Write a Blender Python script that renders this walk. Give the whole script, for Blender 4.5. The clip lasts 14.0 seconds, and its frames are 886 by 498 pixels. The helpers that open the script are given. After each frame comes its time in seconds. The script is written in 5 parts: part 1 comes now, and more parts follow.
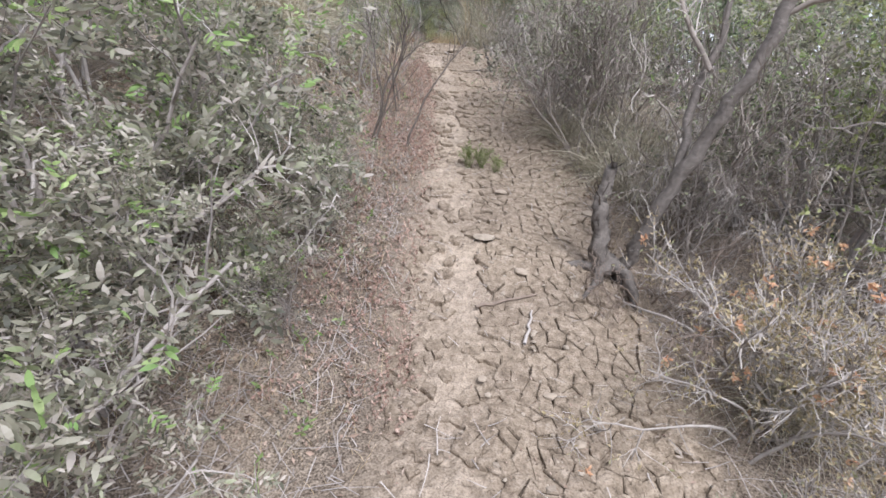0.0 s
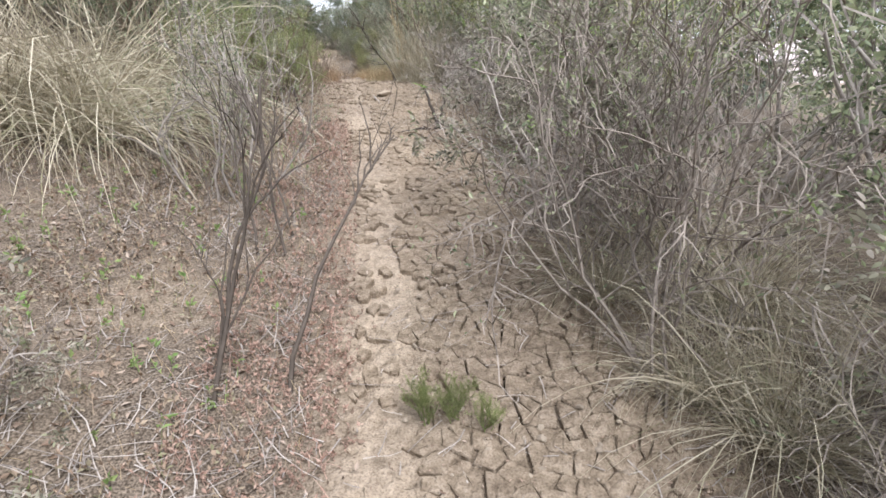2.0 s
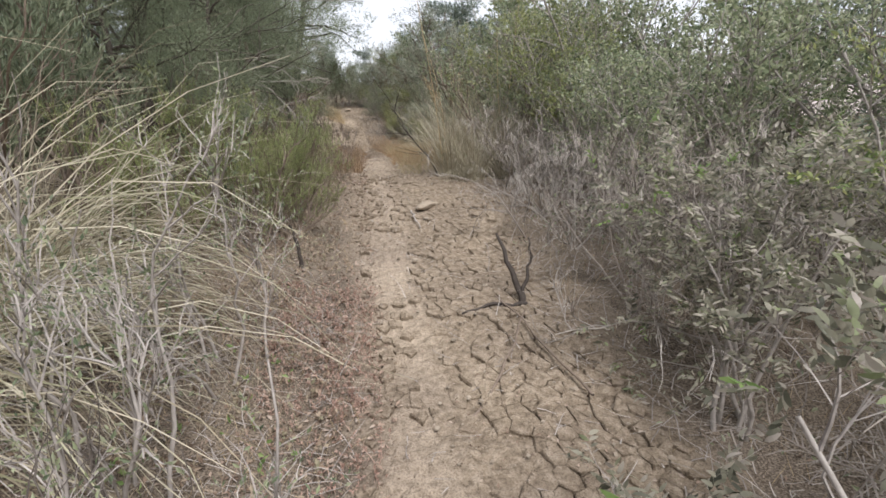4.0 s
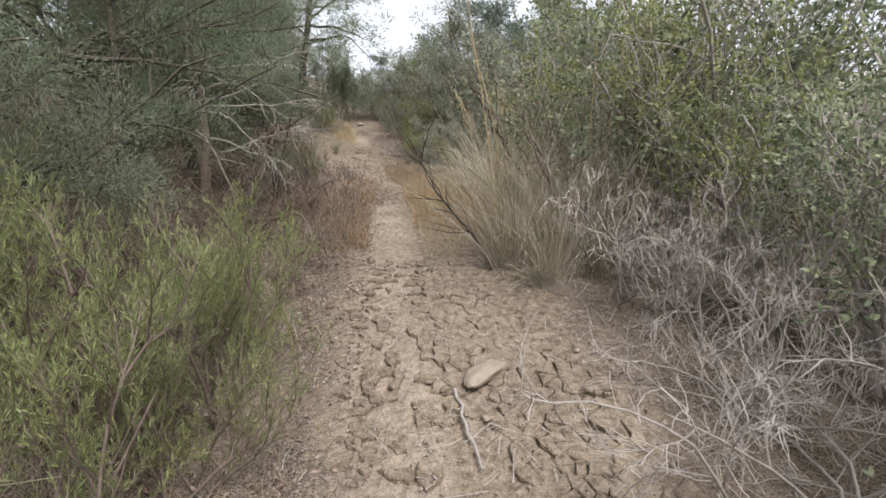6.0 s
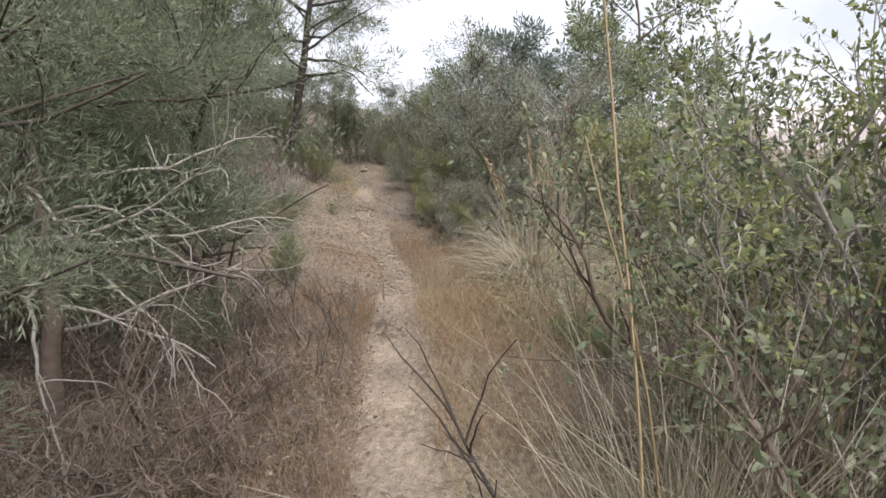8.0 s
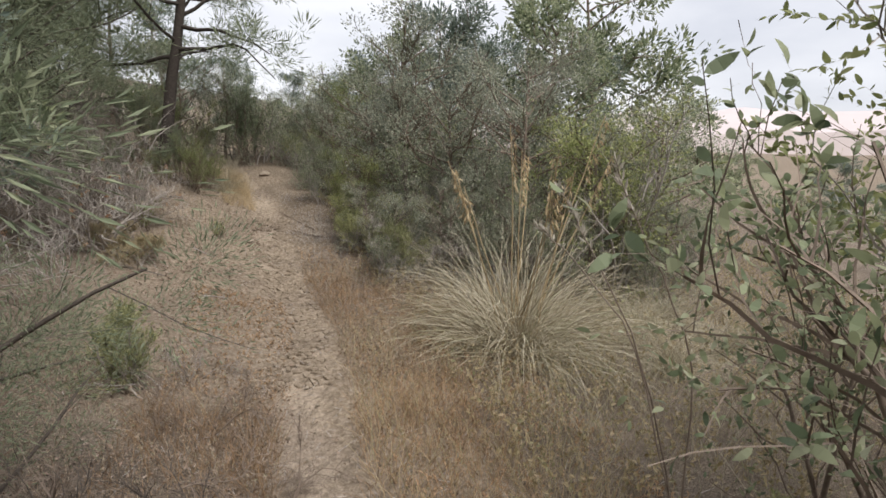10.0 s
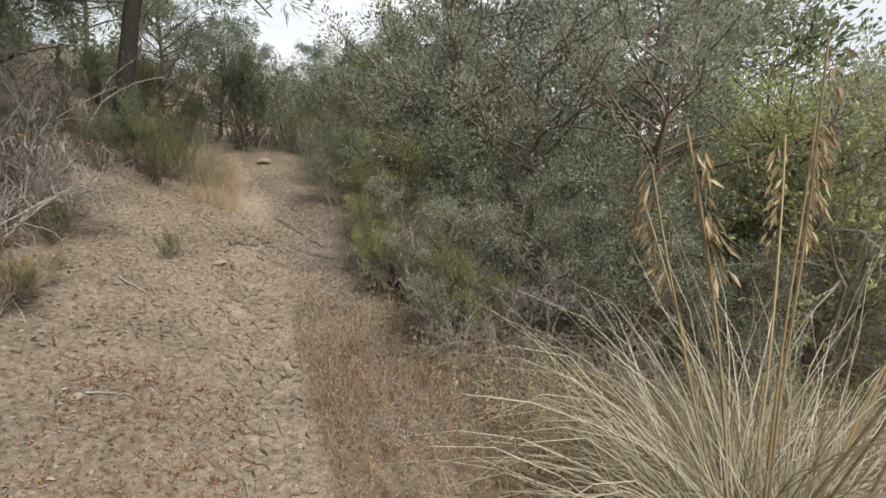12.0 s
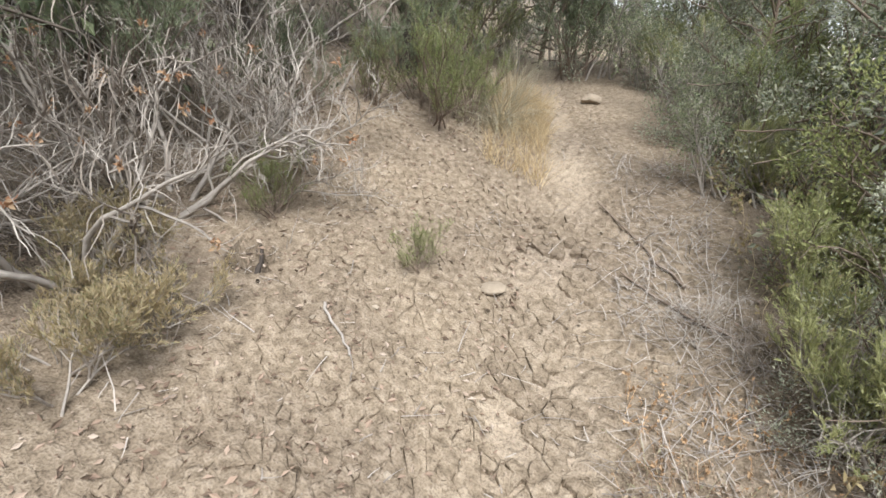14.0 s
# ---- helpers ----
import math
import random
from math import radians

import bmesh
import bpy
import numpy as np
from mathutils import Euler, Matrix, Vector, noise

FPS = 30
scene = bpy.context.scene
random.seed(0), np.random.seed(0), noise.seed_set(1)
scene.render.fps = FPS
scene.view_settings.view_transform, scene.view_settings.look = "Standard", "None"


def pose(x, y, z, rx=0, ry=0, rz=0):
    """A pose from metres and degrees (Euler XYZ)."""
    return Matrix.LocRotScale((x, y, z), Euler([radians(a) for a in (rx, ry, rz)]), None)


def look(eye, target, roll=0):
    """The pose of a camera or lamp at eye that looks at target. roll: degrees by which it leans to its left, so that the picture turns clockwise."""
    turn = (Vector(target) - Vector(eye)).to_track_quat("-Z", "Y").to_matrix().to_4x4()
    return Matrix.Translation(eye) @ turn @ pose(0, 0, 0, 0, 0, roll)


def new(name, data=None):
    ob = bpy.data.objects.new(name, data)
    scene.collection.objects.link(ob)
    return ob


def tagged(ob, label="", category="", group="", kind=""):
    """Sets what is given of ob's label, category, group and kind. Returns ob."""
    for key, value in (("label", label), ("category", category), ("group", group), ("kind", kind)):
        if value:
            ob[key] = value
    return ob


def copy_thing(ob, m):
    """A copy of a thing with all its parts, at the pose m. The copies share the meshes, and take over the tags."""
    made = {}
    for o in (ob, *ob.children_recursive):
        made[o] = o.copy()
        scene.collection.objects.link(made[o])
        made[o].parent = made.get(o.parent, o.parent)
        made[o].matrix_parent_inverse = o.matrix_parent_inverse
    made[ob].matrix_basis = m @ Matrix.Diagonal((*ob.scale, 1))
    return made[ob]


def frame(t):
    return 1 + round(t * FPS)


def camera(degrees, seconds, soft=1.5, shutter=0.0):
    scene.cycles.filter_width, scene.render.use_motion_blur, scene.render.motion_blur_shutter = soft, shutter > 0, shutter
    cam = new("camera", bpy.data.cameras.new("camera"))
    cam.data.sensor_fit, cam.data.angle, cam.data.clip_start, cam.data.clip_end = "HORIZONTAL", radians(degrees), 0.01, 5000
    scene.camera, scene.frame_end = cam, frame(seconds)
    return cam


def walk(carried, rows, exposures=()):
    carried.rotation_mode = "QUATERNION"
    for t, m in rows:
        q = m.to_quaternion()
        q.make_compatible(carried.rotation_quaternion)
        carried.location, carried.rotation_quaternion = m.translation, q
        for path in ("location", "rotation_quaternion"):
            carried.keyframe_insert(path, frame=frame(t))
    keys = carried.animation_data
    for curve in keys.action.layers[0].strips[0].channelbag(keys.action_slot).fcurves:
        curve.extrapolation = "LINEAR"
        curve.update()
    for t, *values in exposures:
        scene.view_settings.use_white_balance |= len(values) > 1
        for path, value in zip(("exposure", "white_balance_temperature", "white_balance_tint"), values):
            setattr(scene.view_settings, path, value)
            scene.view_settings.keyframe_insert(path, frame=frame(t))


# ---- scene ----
cam = camera(80.3, 14.0, soft=1.6)
PATH = [
    (0, (0.03, 0.001, 1.528), (-0.084, 1.894, 0.892), 4.5),
    (0.5, (0.067, 0.346, 1.607), (0.294, 2.207, 0.909), 3.5),
    (1, (0.155, 1.05, 1.588), (0.375, 2.91, 0.886), 2.8),
    (1.5, (0.083, 1.756, 1.718), (0.226, 3.639, 1.059), 1.1),
    (2, (-0.014, 2.343, 1.973), (0.009, 4.25, 1.371), -1.2),
    (2.5, (-0.037, 2.921, 2.077), (-0.109, 4.842, 1.526), -2.7),
    (2.7, (-0.025, 3.044, 2.155), (-0.13, 4.969, 1.624), -3.2),
    (4.8, (-0.464, 5.526, 2.653), (-0.525, 7.471, 2.194), -2.1),
    (5, (-0.48, 5.746, 2.657), (-0.546, 7.69, 2.194), -2.0),
    (5.5, (-0.579, 6.257, 2.893), (-0.681, 8.198, 2.423), -2.2),
    (6, (-0.624, 6.908, 2.931), (-0.755, 8.852, 2.481), -1.8),
    (6.5, (-0.692, 7.416, 3.187), (-0.838, 9.372, 2.797), -0.5),
    (7, (-0.922, 8.07, 3.305), (-1.046, 10.041, 2.985), 1.0),
    (7.5, (-0.885, 8.6, 3.348), (-1.03, 10.565, 3.005), 0.1),
    (8, (-0.939, 9.063, 3.536), (-1.093, 11.022, 3.161), -1.1),
    (8.5, (-1.084, 9.571, 3.668), (-1.229, 11.525, 3.264), -1.9),
    (8.7, (-1.124, 9.736, 3.714), (-1.235, 11.694, 3.321), -2.6),
    (10.8, (-1.535, 12.204, 3.557), (-1.256, 14.148, 3.182), 2.2),
    (11, (-1.568, 12.467, 3.561), (-1.306, 14.416, 3.199), 2.7),
    (11.5, (-1.552, 13.071, 3.49), (-1.353, 15.025, 3.109), 2.1),
    (12, (-1.59, 13.734, 3.443), (-1.481, 15.69, 3.037), 1.7),
    (12.5, (-1.784, 14.365, 3.426), (-1.894, 16.307, 2.963), 2.9),
    (13, (-1.983, 14.949, 3.43), (-2.401, 16.835, 2.914), 3.8),
    (13.5, (-2.258, 15.478, 3.45), (-3.15, 17.179, 2.892), 2.2),
    (14, (-2.36, 16.028, 3.403), (-3.261, 17.674, 2.71), 3.6),
]
EXPOSURES = [(0, 1.16, 5650, 14), (2.0, 1.26, 5900, 12), (2.7, 1.1, 6200, 11), (5, 0.76, 6030, 12), (6, 0.85, 6080, 12), (6.5, 0.9, 5880, 12), (7, 0.47, 5880, 13), (7.5, 0.65, 6080, 13), (8, 0.83, 6080, 13), (8.7, 0.93, 6030, 13), (11, 0.37, 6450, 10), (12, 0.68, 6350, 9), (12.5, 0.88, 6100, 8), (14, 1.38, 6050, 8)]
walk(cam, [(t, look(eye, target, roll)) for t, eye, target, roll in PATH], EXPOSURES)

# ---------------------------------------------------------------- world, sun, exposure
world = bpy.data.worlds.new("overcast")
scene.world = world
world.use_nodes = True
wn, wl = world.node_tree.nodes, world.node_tree.links
wn.clear()
sky = wn.new("ShaderNodeTexSky")
sky.sky_type = "NISHITA"
sky.sun_disc = False
sky.sun_elevation, sky.sun_rotation = radians(52), radians(-40)
w_co = wn.new("ShaderNodeTexCoord")
w_map = wn.new("ShaderNodeMapping")
w_map.inputs["Scale"].default_value = (1.0, 1.0, 2.6)
w_noise = wn.new("ShaderNodeTexNoise")
w_noise.inputs["Scale"].default_value = 2.6
w_noise.inputs["Detail"].default_value = 6.0
w_ramp = wn.new("ShaderNodeValToRGB")
w_ramp.color_ramp.elements[0].position, w_ramp.color_ramp.elements[0].color = 0.32, (7.6, 7.7, 8.1, 1)
w_ramp.color_ramp.elements[1].position, w_ramp.color_ramp.elements[1].color = 0.62, (10.4, 10.3, 10.3, 1)
w_mix = wn.new("ShaderNodeMix")
w_mix.data_type = "RGBA"
w_mix.inputs[0].default_value = 0.9
w_bg = wn.new("ShaderNodeBackground")
w_bg.inputs["Strength"].default_value = 0.069
w_out = wn.new("ShaderNodeOutputWorld")
wl.new(w_co.outputs["Generated"], w_map.inputs["Vector"])
wl.new(w_map.outputs["Vector"], w_noise.inputs["Vector"])
wl.new(w_noise.outputs["Fac"], w_ramp.inputs["Fac"])
wl.new(sky.outputs["Color"], w_mix.inputs["A"])
wl.new(w_ramp.outputs["Color"], w_mix.inputs["B"])
wl.new(w_mix.outputs["Result"], w_bg.inputs["Color"])
wl.new(w_bg.outputs["Background"], w_out.inputs["Surface"])

sun_data = bpy.data.lights.new("sun", "SUN")
sun_data.energy, sun_data.angle, sun_data.color = 2.4, radians(30), (1.0, 0.95, 0.88)
sun = new("sun", sun_data)
sun.matrix_world = look((0, 0, 30), (-10, 14, 5))


# ---------------------------------------------------------------- materials
def material(name, rough=0.8, spec=0.3):
    m = bpy.data.materials.new(name)
    m.use_nodes = True
    b = m.node_tree.nodes["Principled BSDF"]
    b.inputs["Roughness"].default_value = rough
    b.inputs["Specular IOR Level"].default_value = spec
    return m, m.node_tree.nodes, m.node_tree.links, b


def ramp(nodes, stops):
    r = nodes.new("ShaderNodeValToRGB")
    while len(r.color_ramp.elements) < len(stops):
        r.color_ramp.elements.new(0.5)
    for e, (p, c) in zip(r.color_ramp.elements, stops):
        e.position, e.color = p, (*c, 1)
    return r


def leaf_material(name, colours, rough=0.5, glow=0.42):
    """Leaves whose colour goes from leaf to leaf, and which let some light through."""
    m, n, l, b = material(name, rough, 0.35)
    geo, info = n.new("ShaderNodeNewGeometry"), n.new("ShaderNodeObjectInfo")
    r = ramp(n, [(i / (len(colours) - 1), c) for i, c in enumerate(colours)])
    noise_t = n.new("ShaderNodeTexNoise")
    noise_t.inputs["Scale"].default_value = 3.0
    co = n.new("ShaderNodeTexCoord")
    add = n.new("ShaderNodeMath")
    add.operation = "MULTIPLY_ADD"
    add.inputs[1].default_value, add.inputs[2].default_value = 0.9, -0.45
    s = n.new("ShaderNodeMath")
    l.new(co.outputs["Object"], noise_t.inputs["Vector"])
    l.new(noise_t.outputs["Fac"], add.inputs[0])
    l.new(geo.outputs["Random Per Island"], s.inputs[0])
    l.new(add.outputs[0], s.inputs[1])
    l.new(s.outputs[0], r.inputs["Fac"])
    hsv = n.new("ShaderNodeHueSaturation")
    mul = n.new("ShaderNodeMath")
    mul.operation = "MULTIPLY_ADD"
    mul.inputs[1].default_value, mul.inputs[2].default_value = 0.35, 0.82
    l.new(info.outputs["Random"], mul.inputs[0])
    l.new(mul.outputs[0], hsv.inputs["Value"])
    l.new(r.outputs["Color"], hsv.inputs["Color"])
    l.new(hsv.outputs["Color"], b.inputs["Base Color"])
    tr = n.new("ShaderNodeBsdfTranslucent")
    l.new(hsv.outputs["Color"], tr.inputs["Color"])
    mx = n.new("ShaderNodeMixShader")
    mx.inputs[0].default_value = glow
    l.new(b.outputs[0], mx.inputs[1])
    l.new(tr.outputs[0], mx.inputs[2])
    l.new(mx.outputs[0], n["Material Output"].inputs["Surface"])
    return m


def bark_material(name, dark, light, scale=30.0, bump=0.6):
    m, n, l, b = material(name, 0.9, 0.15)
    co, geo = n.new("ShaderNodeTexCoord"), n.new("ShaderNodeNewGeometry")
    t = n.new("ShaderNodeTexNoise")
    t.inputs["Scale"].default_value, t.inputs["Detail"].default_value = scale, 5.0
    l.new(co.outputs["Object"], t.inputs["Vector"])
    mixv = n.new("ShaderNodeMath")
    mixv.operation = "MULTIPLY_ADD"
    mixv.inputs[1].default_value = 0.45
    l.new(geo.outputs["Random Per Island"], mixv.inputs[0])
    half = n.new("ShaderNodeMath")
    half.operation = "MULTIPLY"
    half.inputs[1].default_value = 0.65
    l.new(t.outputs["Fac"], half.inputs[0])
    l.new(half.outputs[0], mixv.inputs[2])
    mid = tuple((a + c) / 2 for a, c in zip(dark, light))
    r = ramp(n, [(0.15, dark), (0.45, mid), (0.8, light)])
    l.new(mixv.outputs[0], r.inputs["Fac"])
    l.new(r.outputs["Color"], b.inputs["Base Color"])
    bp = n.new("ShaderNodeBump")
    bp.inputs["Strength"].default_value, bp.inputs["Distance"].default_value = bump, 0.01
    l.new(t.outputs["Fac"], bp.inputs["Height"])
    l.new(bp.outputs["Normal"], b.inputs["Normal"])
    return m


def ground_material():
    m, n, l, b = material("dry_clay_soil", 0.95, 0.1)
    co = n.new("ShaderNodeTexCoord")
    path_a, dry_a = n.new("ShaderNodeAttribute"), n.new("ShaderNodeAttribute")
    path_a.attribute_name, dry_a.attribute_name = "bare", "litter"

    def tex(scale, detail):
        t = n.new("ShaderNodeTexNoise")
        t.inputs["Scale"].default_value, t.inputs["Detail"].default_value = scale, detail
        l.new(co.outputs["Object"], t.inputs["Vector"])
        return t

    broad, fine, grit = tex(1.7, 5), tex(26, 7), tex(130, 4)
    net = n.new("ShaderNodeTexVoronoi")
    net.feature = "DISTANCE_TO_EDGE"
    net.inputs["Scale"].default_value = 19.0
    l.new(co.outputs["Object"], net.inputs["Vector"])
    cut = ramp(n, [(0.0, (0, 0, 0)), (0.09, (1, 1, 1))])
    l.new(net.outputs["Distance"], cut.inputs["Fac"])
    clay = ramp(n, [(0.3, (0.16, 0.13, 0.098)), (0.5, (0.255, 0.212, 0.163)), (0.72, (0.35, 0.3, 0.24))])
    l.new(fine.outputs["Fac"], clay.inputs["Fac"])
    dust = ramp(n, [(0.3, (0.28, 0.236, 0.185)), (0.7, (0.42, 0.36, 0.29))])
    l.new(fine.outputs["Fac"], dust.inputs["Fac"])
    humus = ramp(n, [(0.3, (0.07, 0.058, 0.046)), (0.5, (0.165, 0.138, 0.112)), (0.72, (0.29, 0.25, 0.205))])
    l.new(grit.outputs["Fac"], humus.inputs["Fac"])

    def mix(fac, a, c, kind="MIX"):
        x = n.new("ShaderNodeMix")
        x.data_type, x.blend_type = "RGBA", kind
        if isinstance(fac, float):
            x.inputs[0].default_value = fac
        else:
            l.new(fac, x.inputs[0])
        l.new(a, x.inputs["A"])
        l.new(c, x.inputs["B"])
        return x.outputs["Result"]

    c1 = mix(path_a.outputs["Fac"], clay.outputs["Color"], dust.outputs["Color"])
    c2 = mix(dry_a.outputs["Fac"], c1, humus.outputs["Color"])
    tone = ramp(n, [(0.3, (0.74, 0.70, 0.68)), (0.7, (1.12, 1.08, 1.02))])
    l.new(broad.outputs["Fac"], tone.inputs["Fac"])
    c3 = mix(0.8, c2, tone.outputs["Color"], "MULTIPLY")
    speck = ramp(n, [(0.36, (0.62, 0.58, 0.55)), (0.5, (1, 1, 1)), (0.64, (1.18, 1.16, 1.14))])
    l.new(grit.outputs["Fac"], speck.inputs["Fac"])
    c4 = mix(0.7, c3, speck.outputs["Color"], "MULTIPLY")
    l.new(c4, b.inputs["Base Color"])
    b1, b2 = n.new("ShaderNodeBump"), n.new("ShaderNodeBump")
    b1.inputs["Strength"].default_value, b1.inputs["Distance"].default_value = 0.8, 0.02
    b2.inputs["Strength"].default_value, b2.inputs["Distance"].default_value = 0.8, 0.006
    l.new(fine.outputs["Fac"], b1.inputs["Height"])
    l.new(grit.outputs["Fac"], b2.inputs["Height"])
    b3 = n.new("ShaderNodeBump")
    b3.inputs["Strength"].default_value, b3.inputs["Distance"].default_value = 0.35, 0.012
    l.new(cut.outputs["Color"], b3.inputs["Height"])
    l.new(b3.outputs["Normal"], b1.inputs["Normal"])
    l.new(b1.outputs["Normal"], b2.inputs["Normal"])
    l.new(b2.outputs["Normal"], b.inputs["Normal"])
    return m


M_SOIL = ground_material()
M_BARK_GREY = bark_material("grey_bark", (0.125, 0.106, 0.094), (0.45, 0.406, 0.369))
M_BARK_PALE = bark_material("bleached_twig", (0.14, 0.122, 0.108), (0.45, 0.405, 0.36))
M_BARK_BROWN = bark_material("brown_bark", (0.069, 0.053, 0.044), (0.263, 0.206, 0.163))
M_BARK_DARK = bark_material("charred_bark", (0.018, 0.015, 0.013), (0.09, 0.075, 0.065))
M_BARK_STEM = bark_material("dark_stem", (0.035, 0.029, 0.025), (0.13, 0.108, 0.09))
M_BARK_MID = bark_material("weathered_bark", (0.085, 0.071, 0.06), (0.33, 0.285, 0.245))
M_LENTISK = leaf_material("lentisk_leaf", [(0.1, 0.1, 0.072), (0.24, 0.235, 0.17), (0.38, 0.36, 0.275), (0.5, 0.44, 0.385), (0.27, 0.31, 0.16)])
M_LENTISK_YOUNG = leaf_material("young_lentisk_leaf", [(0.2, 0.32, 0.1), (0.31, 0.43, 0.15), (0.41, 0.5, 0.21)])
M_OLIVE = leaf_material("olive_leaf", [(0.1, 0.13, 0.075), (0.21, 0.25, 0.145), (0.33, 0.365, 0.21), (0.45, 0.465, 0.32)])
M_BRIGHT = leaf_material("yellow_green_leaf", [(0.17, 0.2, 0.08), (0.3, 0.33, 0.13), (0.44, 0.45, 0.21)])
M_NEEDLE = leaf_material("pine_needle", [(0.12, 0.145, 0.09), (0.22, 0.255, 0.16), (0.34, 0.365, 0.24)], 0.6)
M_NEEDLE_BLUE = leaf_material("grey_needle", [(0.12, 0.16, 0.13), (0.23, 0.28, 0.225), (0.36, 0.4, 0.32)], 0.55)
M_BROOM = leaf_material("broom_green", [(0.14, 0.175, 0.07), (0.26, 0.3, 0.12), (0.4, 0.42, 0.19)], 0.6)
M_BROOM_LIGHT = leaf_material("light_broom", [(0.2, 0.215, 0.1), (0.34, 0.352, 0.165), (0.48, 0.475, 0.26)], 0.6)
M_ESPARTO = leaf_material("dry_esparto", [(0.2, 0.17, 0.11), (0.38, 0.33, 0.235), (0.58, 0.525, 0.41), (0.29, 0.28, 0.17)], 0.65, 0.2)
M_THICKET = leaf_material("thicket_leaf", [(0.15, 0.17, 0.13), (0.28, 0.3, 0.225), (0.4, 0.415, 0.315), (0.5, 0.5, 0.39)], 0.6)
M_STRAW = leaf_material("straw", [(0.30, 0.22, 0.12), (0.46, 0.35, 0.20), (0.62, 0.50, 0.32)], 0.7, 0.2)
M_RUST = leaf_material("rust_dry_grass", [(0.2, 0.13, 0.075), (0.35, 0.225, 0.125), (0.46, 0.325, 0.2)], 0.8, 0.2)
M_HERB = leaf_material("brown_dry_herb", [(0.15, 0.105, 0.075), (0.27, 0.2, 0.145), (0.36, 0.29, 0.215), (0.25, 0.24, 0.15)], 0.85, 0.15)
M_RED = leaf_material("reddish_dry_herb", [(0.23, 0.145, 0.11), (0.37, 0.25, 0.2), (0.45, 0.335, 0.27)], 0.8, 0.2)
M_ORANGE = leaf_material("orange_dead_leaf", [(0.4, 0.2, 0.11), (0.48, 0.29, 0.17), (0.48, 0.36, 0.23)], 0.7, 0.25)
M_TAN = leaf_material("tan_seed_head", [(0.28, 0.22, 0.11), (0.4, 0.335, 0.19), (0.48, 0.38, 0.25), (0.27, 0.27, 0.14)], 0.7, 0.25)
M_LITTER = leaf_material("leaf_litter", [(0.10, 0.07, 0.05), (0.22, 0.155, 0.115), (0.34, 0.25, 0.19), (0.42, 0.35, 0.29)], 0.9, 0.0)
M_STONE = bark_material("tan_stone", (0.19, 0.152, 0.115), (0.36, 0.3, 0.232), 30.0, 0.9)
M_CLOD = bark_material("clay_clod", (0.17, 0.138, 0.105), (0.36, 0.305, 0.24), 35.0, 0.7)
M_BARK_OLD = bark_material("old_bark", (0.035, 0.03, 0.026), (0.19, 0.166, 0.145), 42.0, 1.0)


# ---------------------------------------------------------------- terrain
PATH_Y = (-6, 0, 3, 6, 9, 12, 16, 18, 19.5, 20.5, 21.5, 24, 40)
PATH_X = (0.3, 0.12, -0.05, -0.35, -0.95, -1.48, -2.15, -2.95, -3.3, -3.75, -4.2, -5.2, -9)
RISE_Y = (-40, -6, 0, 2.35, 2.85, 3.8, 4.5, 6.3, 8.5, 9.1, 10.2, 12, 14, 16, 16.9, 18.1, 19.5, 20.7, 23, 30, 60, 120)
RISE_Z = (-6, -1.3, -0.05, 0.45, 0.62, 0.88, 1.05, 1.42, 1.77, 1.90, 2.0, 2.1, 2.02, 1.95, 2.0, 2.3, 2.72, 2.95, 3.3, 4.3, 6.5, 7.5)


def lattice(x, y, size, seed):
    """Smooth value noise in -1 to 1."""
    table = np.random.default_rng(seed).random((256, 256)) * 2 - 1
    u, v = x / size, y / size
    i, j = np.floor(u).astype(int), np.floor(v).astype(int)
    a, c = u - i, v - j
    a, c = a * a * (3 - 2 * a), c * c * (3 - 2 * c)
    i, j = i % 256, j % 256
    i2, j2 = (i + 1) % 256, (j + 1) % 256
    return (table[i, j] * (1 - a) + table[i2, j] * a) * (1 - c) + (table[i, j2] * (1 - a) + table[i2, j2] * a) * c


def path_x(y):
    return sum(np.interp(np.asarray(y, float) + s, PATH_Y, PATH_X) for s in (-0.8, -0.4, 0, 0.4, 0.8)) / 5


def height(x, y):
    x, y = np.asarray(x, float), np.asarray(y, float)
    d = x - path_x(np.clip(y, -6, 40))
    z = sum(np.interp(y + s, RISE_Y, RISE_Z) for s in (-0.5, -0.25, 0, 0.25, 0.5)) / 5
    left, right = np.maximum(0, -0.55 + 0.43 * np.clip((y - 14.6) / 1.2, 0, 1) - d), np.maximum(0, d - 0.8)
    z = z + 0.28 * np.minimum(left, 5) + 0.13 * np.clip(left - 5, 0, 70)
    z = z - 0.09 * np.minimum(right, 6) - 0.20 * np.clip(right - 6, 0, 70)
    near = np.clip(1 - np.abs(d) / 0.5, 0, 1)
    z = z + 0.05 * lattice(x, y, 0.9, 1) * (1 - 0.6 * near) + 0.02 * lattice(x, y, 0.28, 2)
    z = z + np.clip(np.abs(d) - 4, 0, 60) / 60 * 1.6 * lattice(x, y, 9.0, 3)
    far = np.clip((np.hypot(x, y) - 120) / 600, 0, 1)
    return z + far * 9 * lattice(x, y, 260.0, 4)


def ground_z(x, y):
    return float(height(x, y))


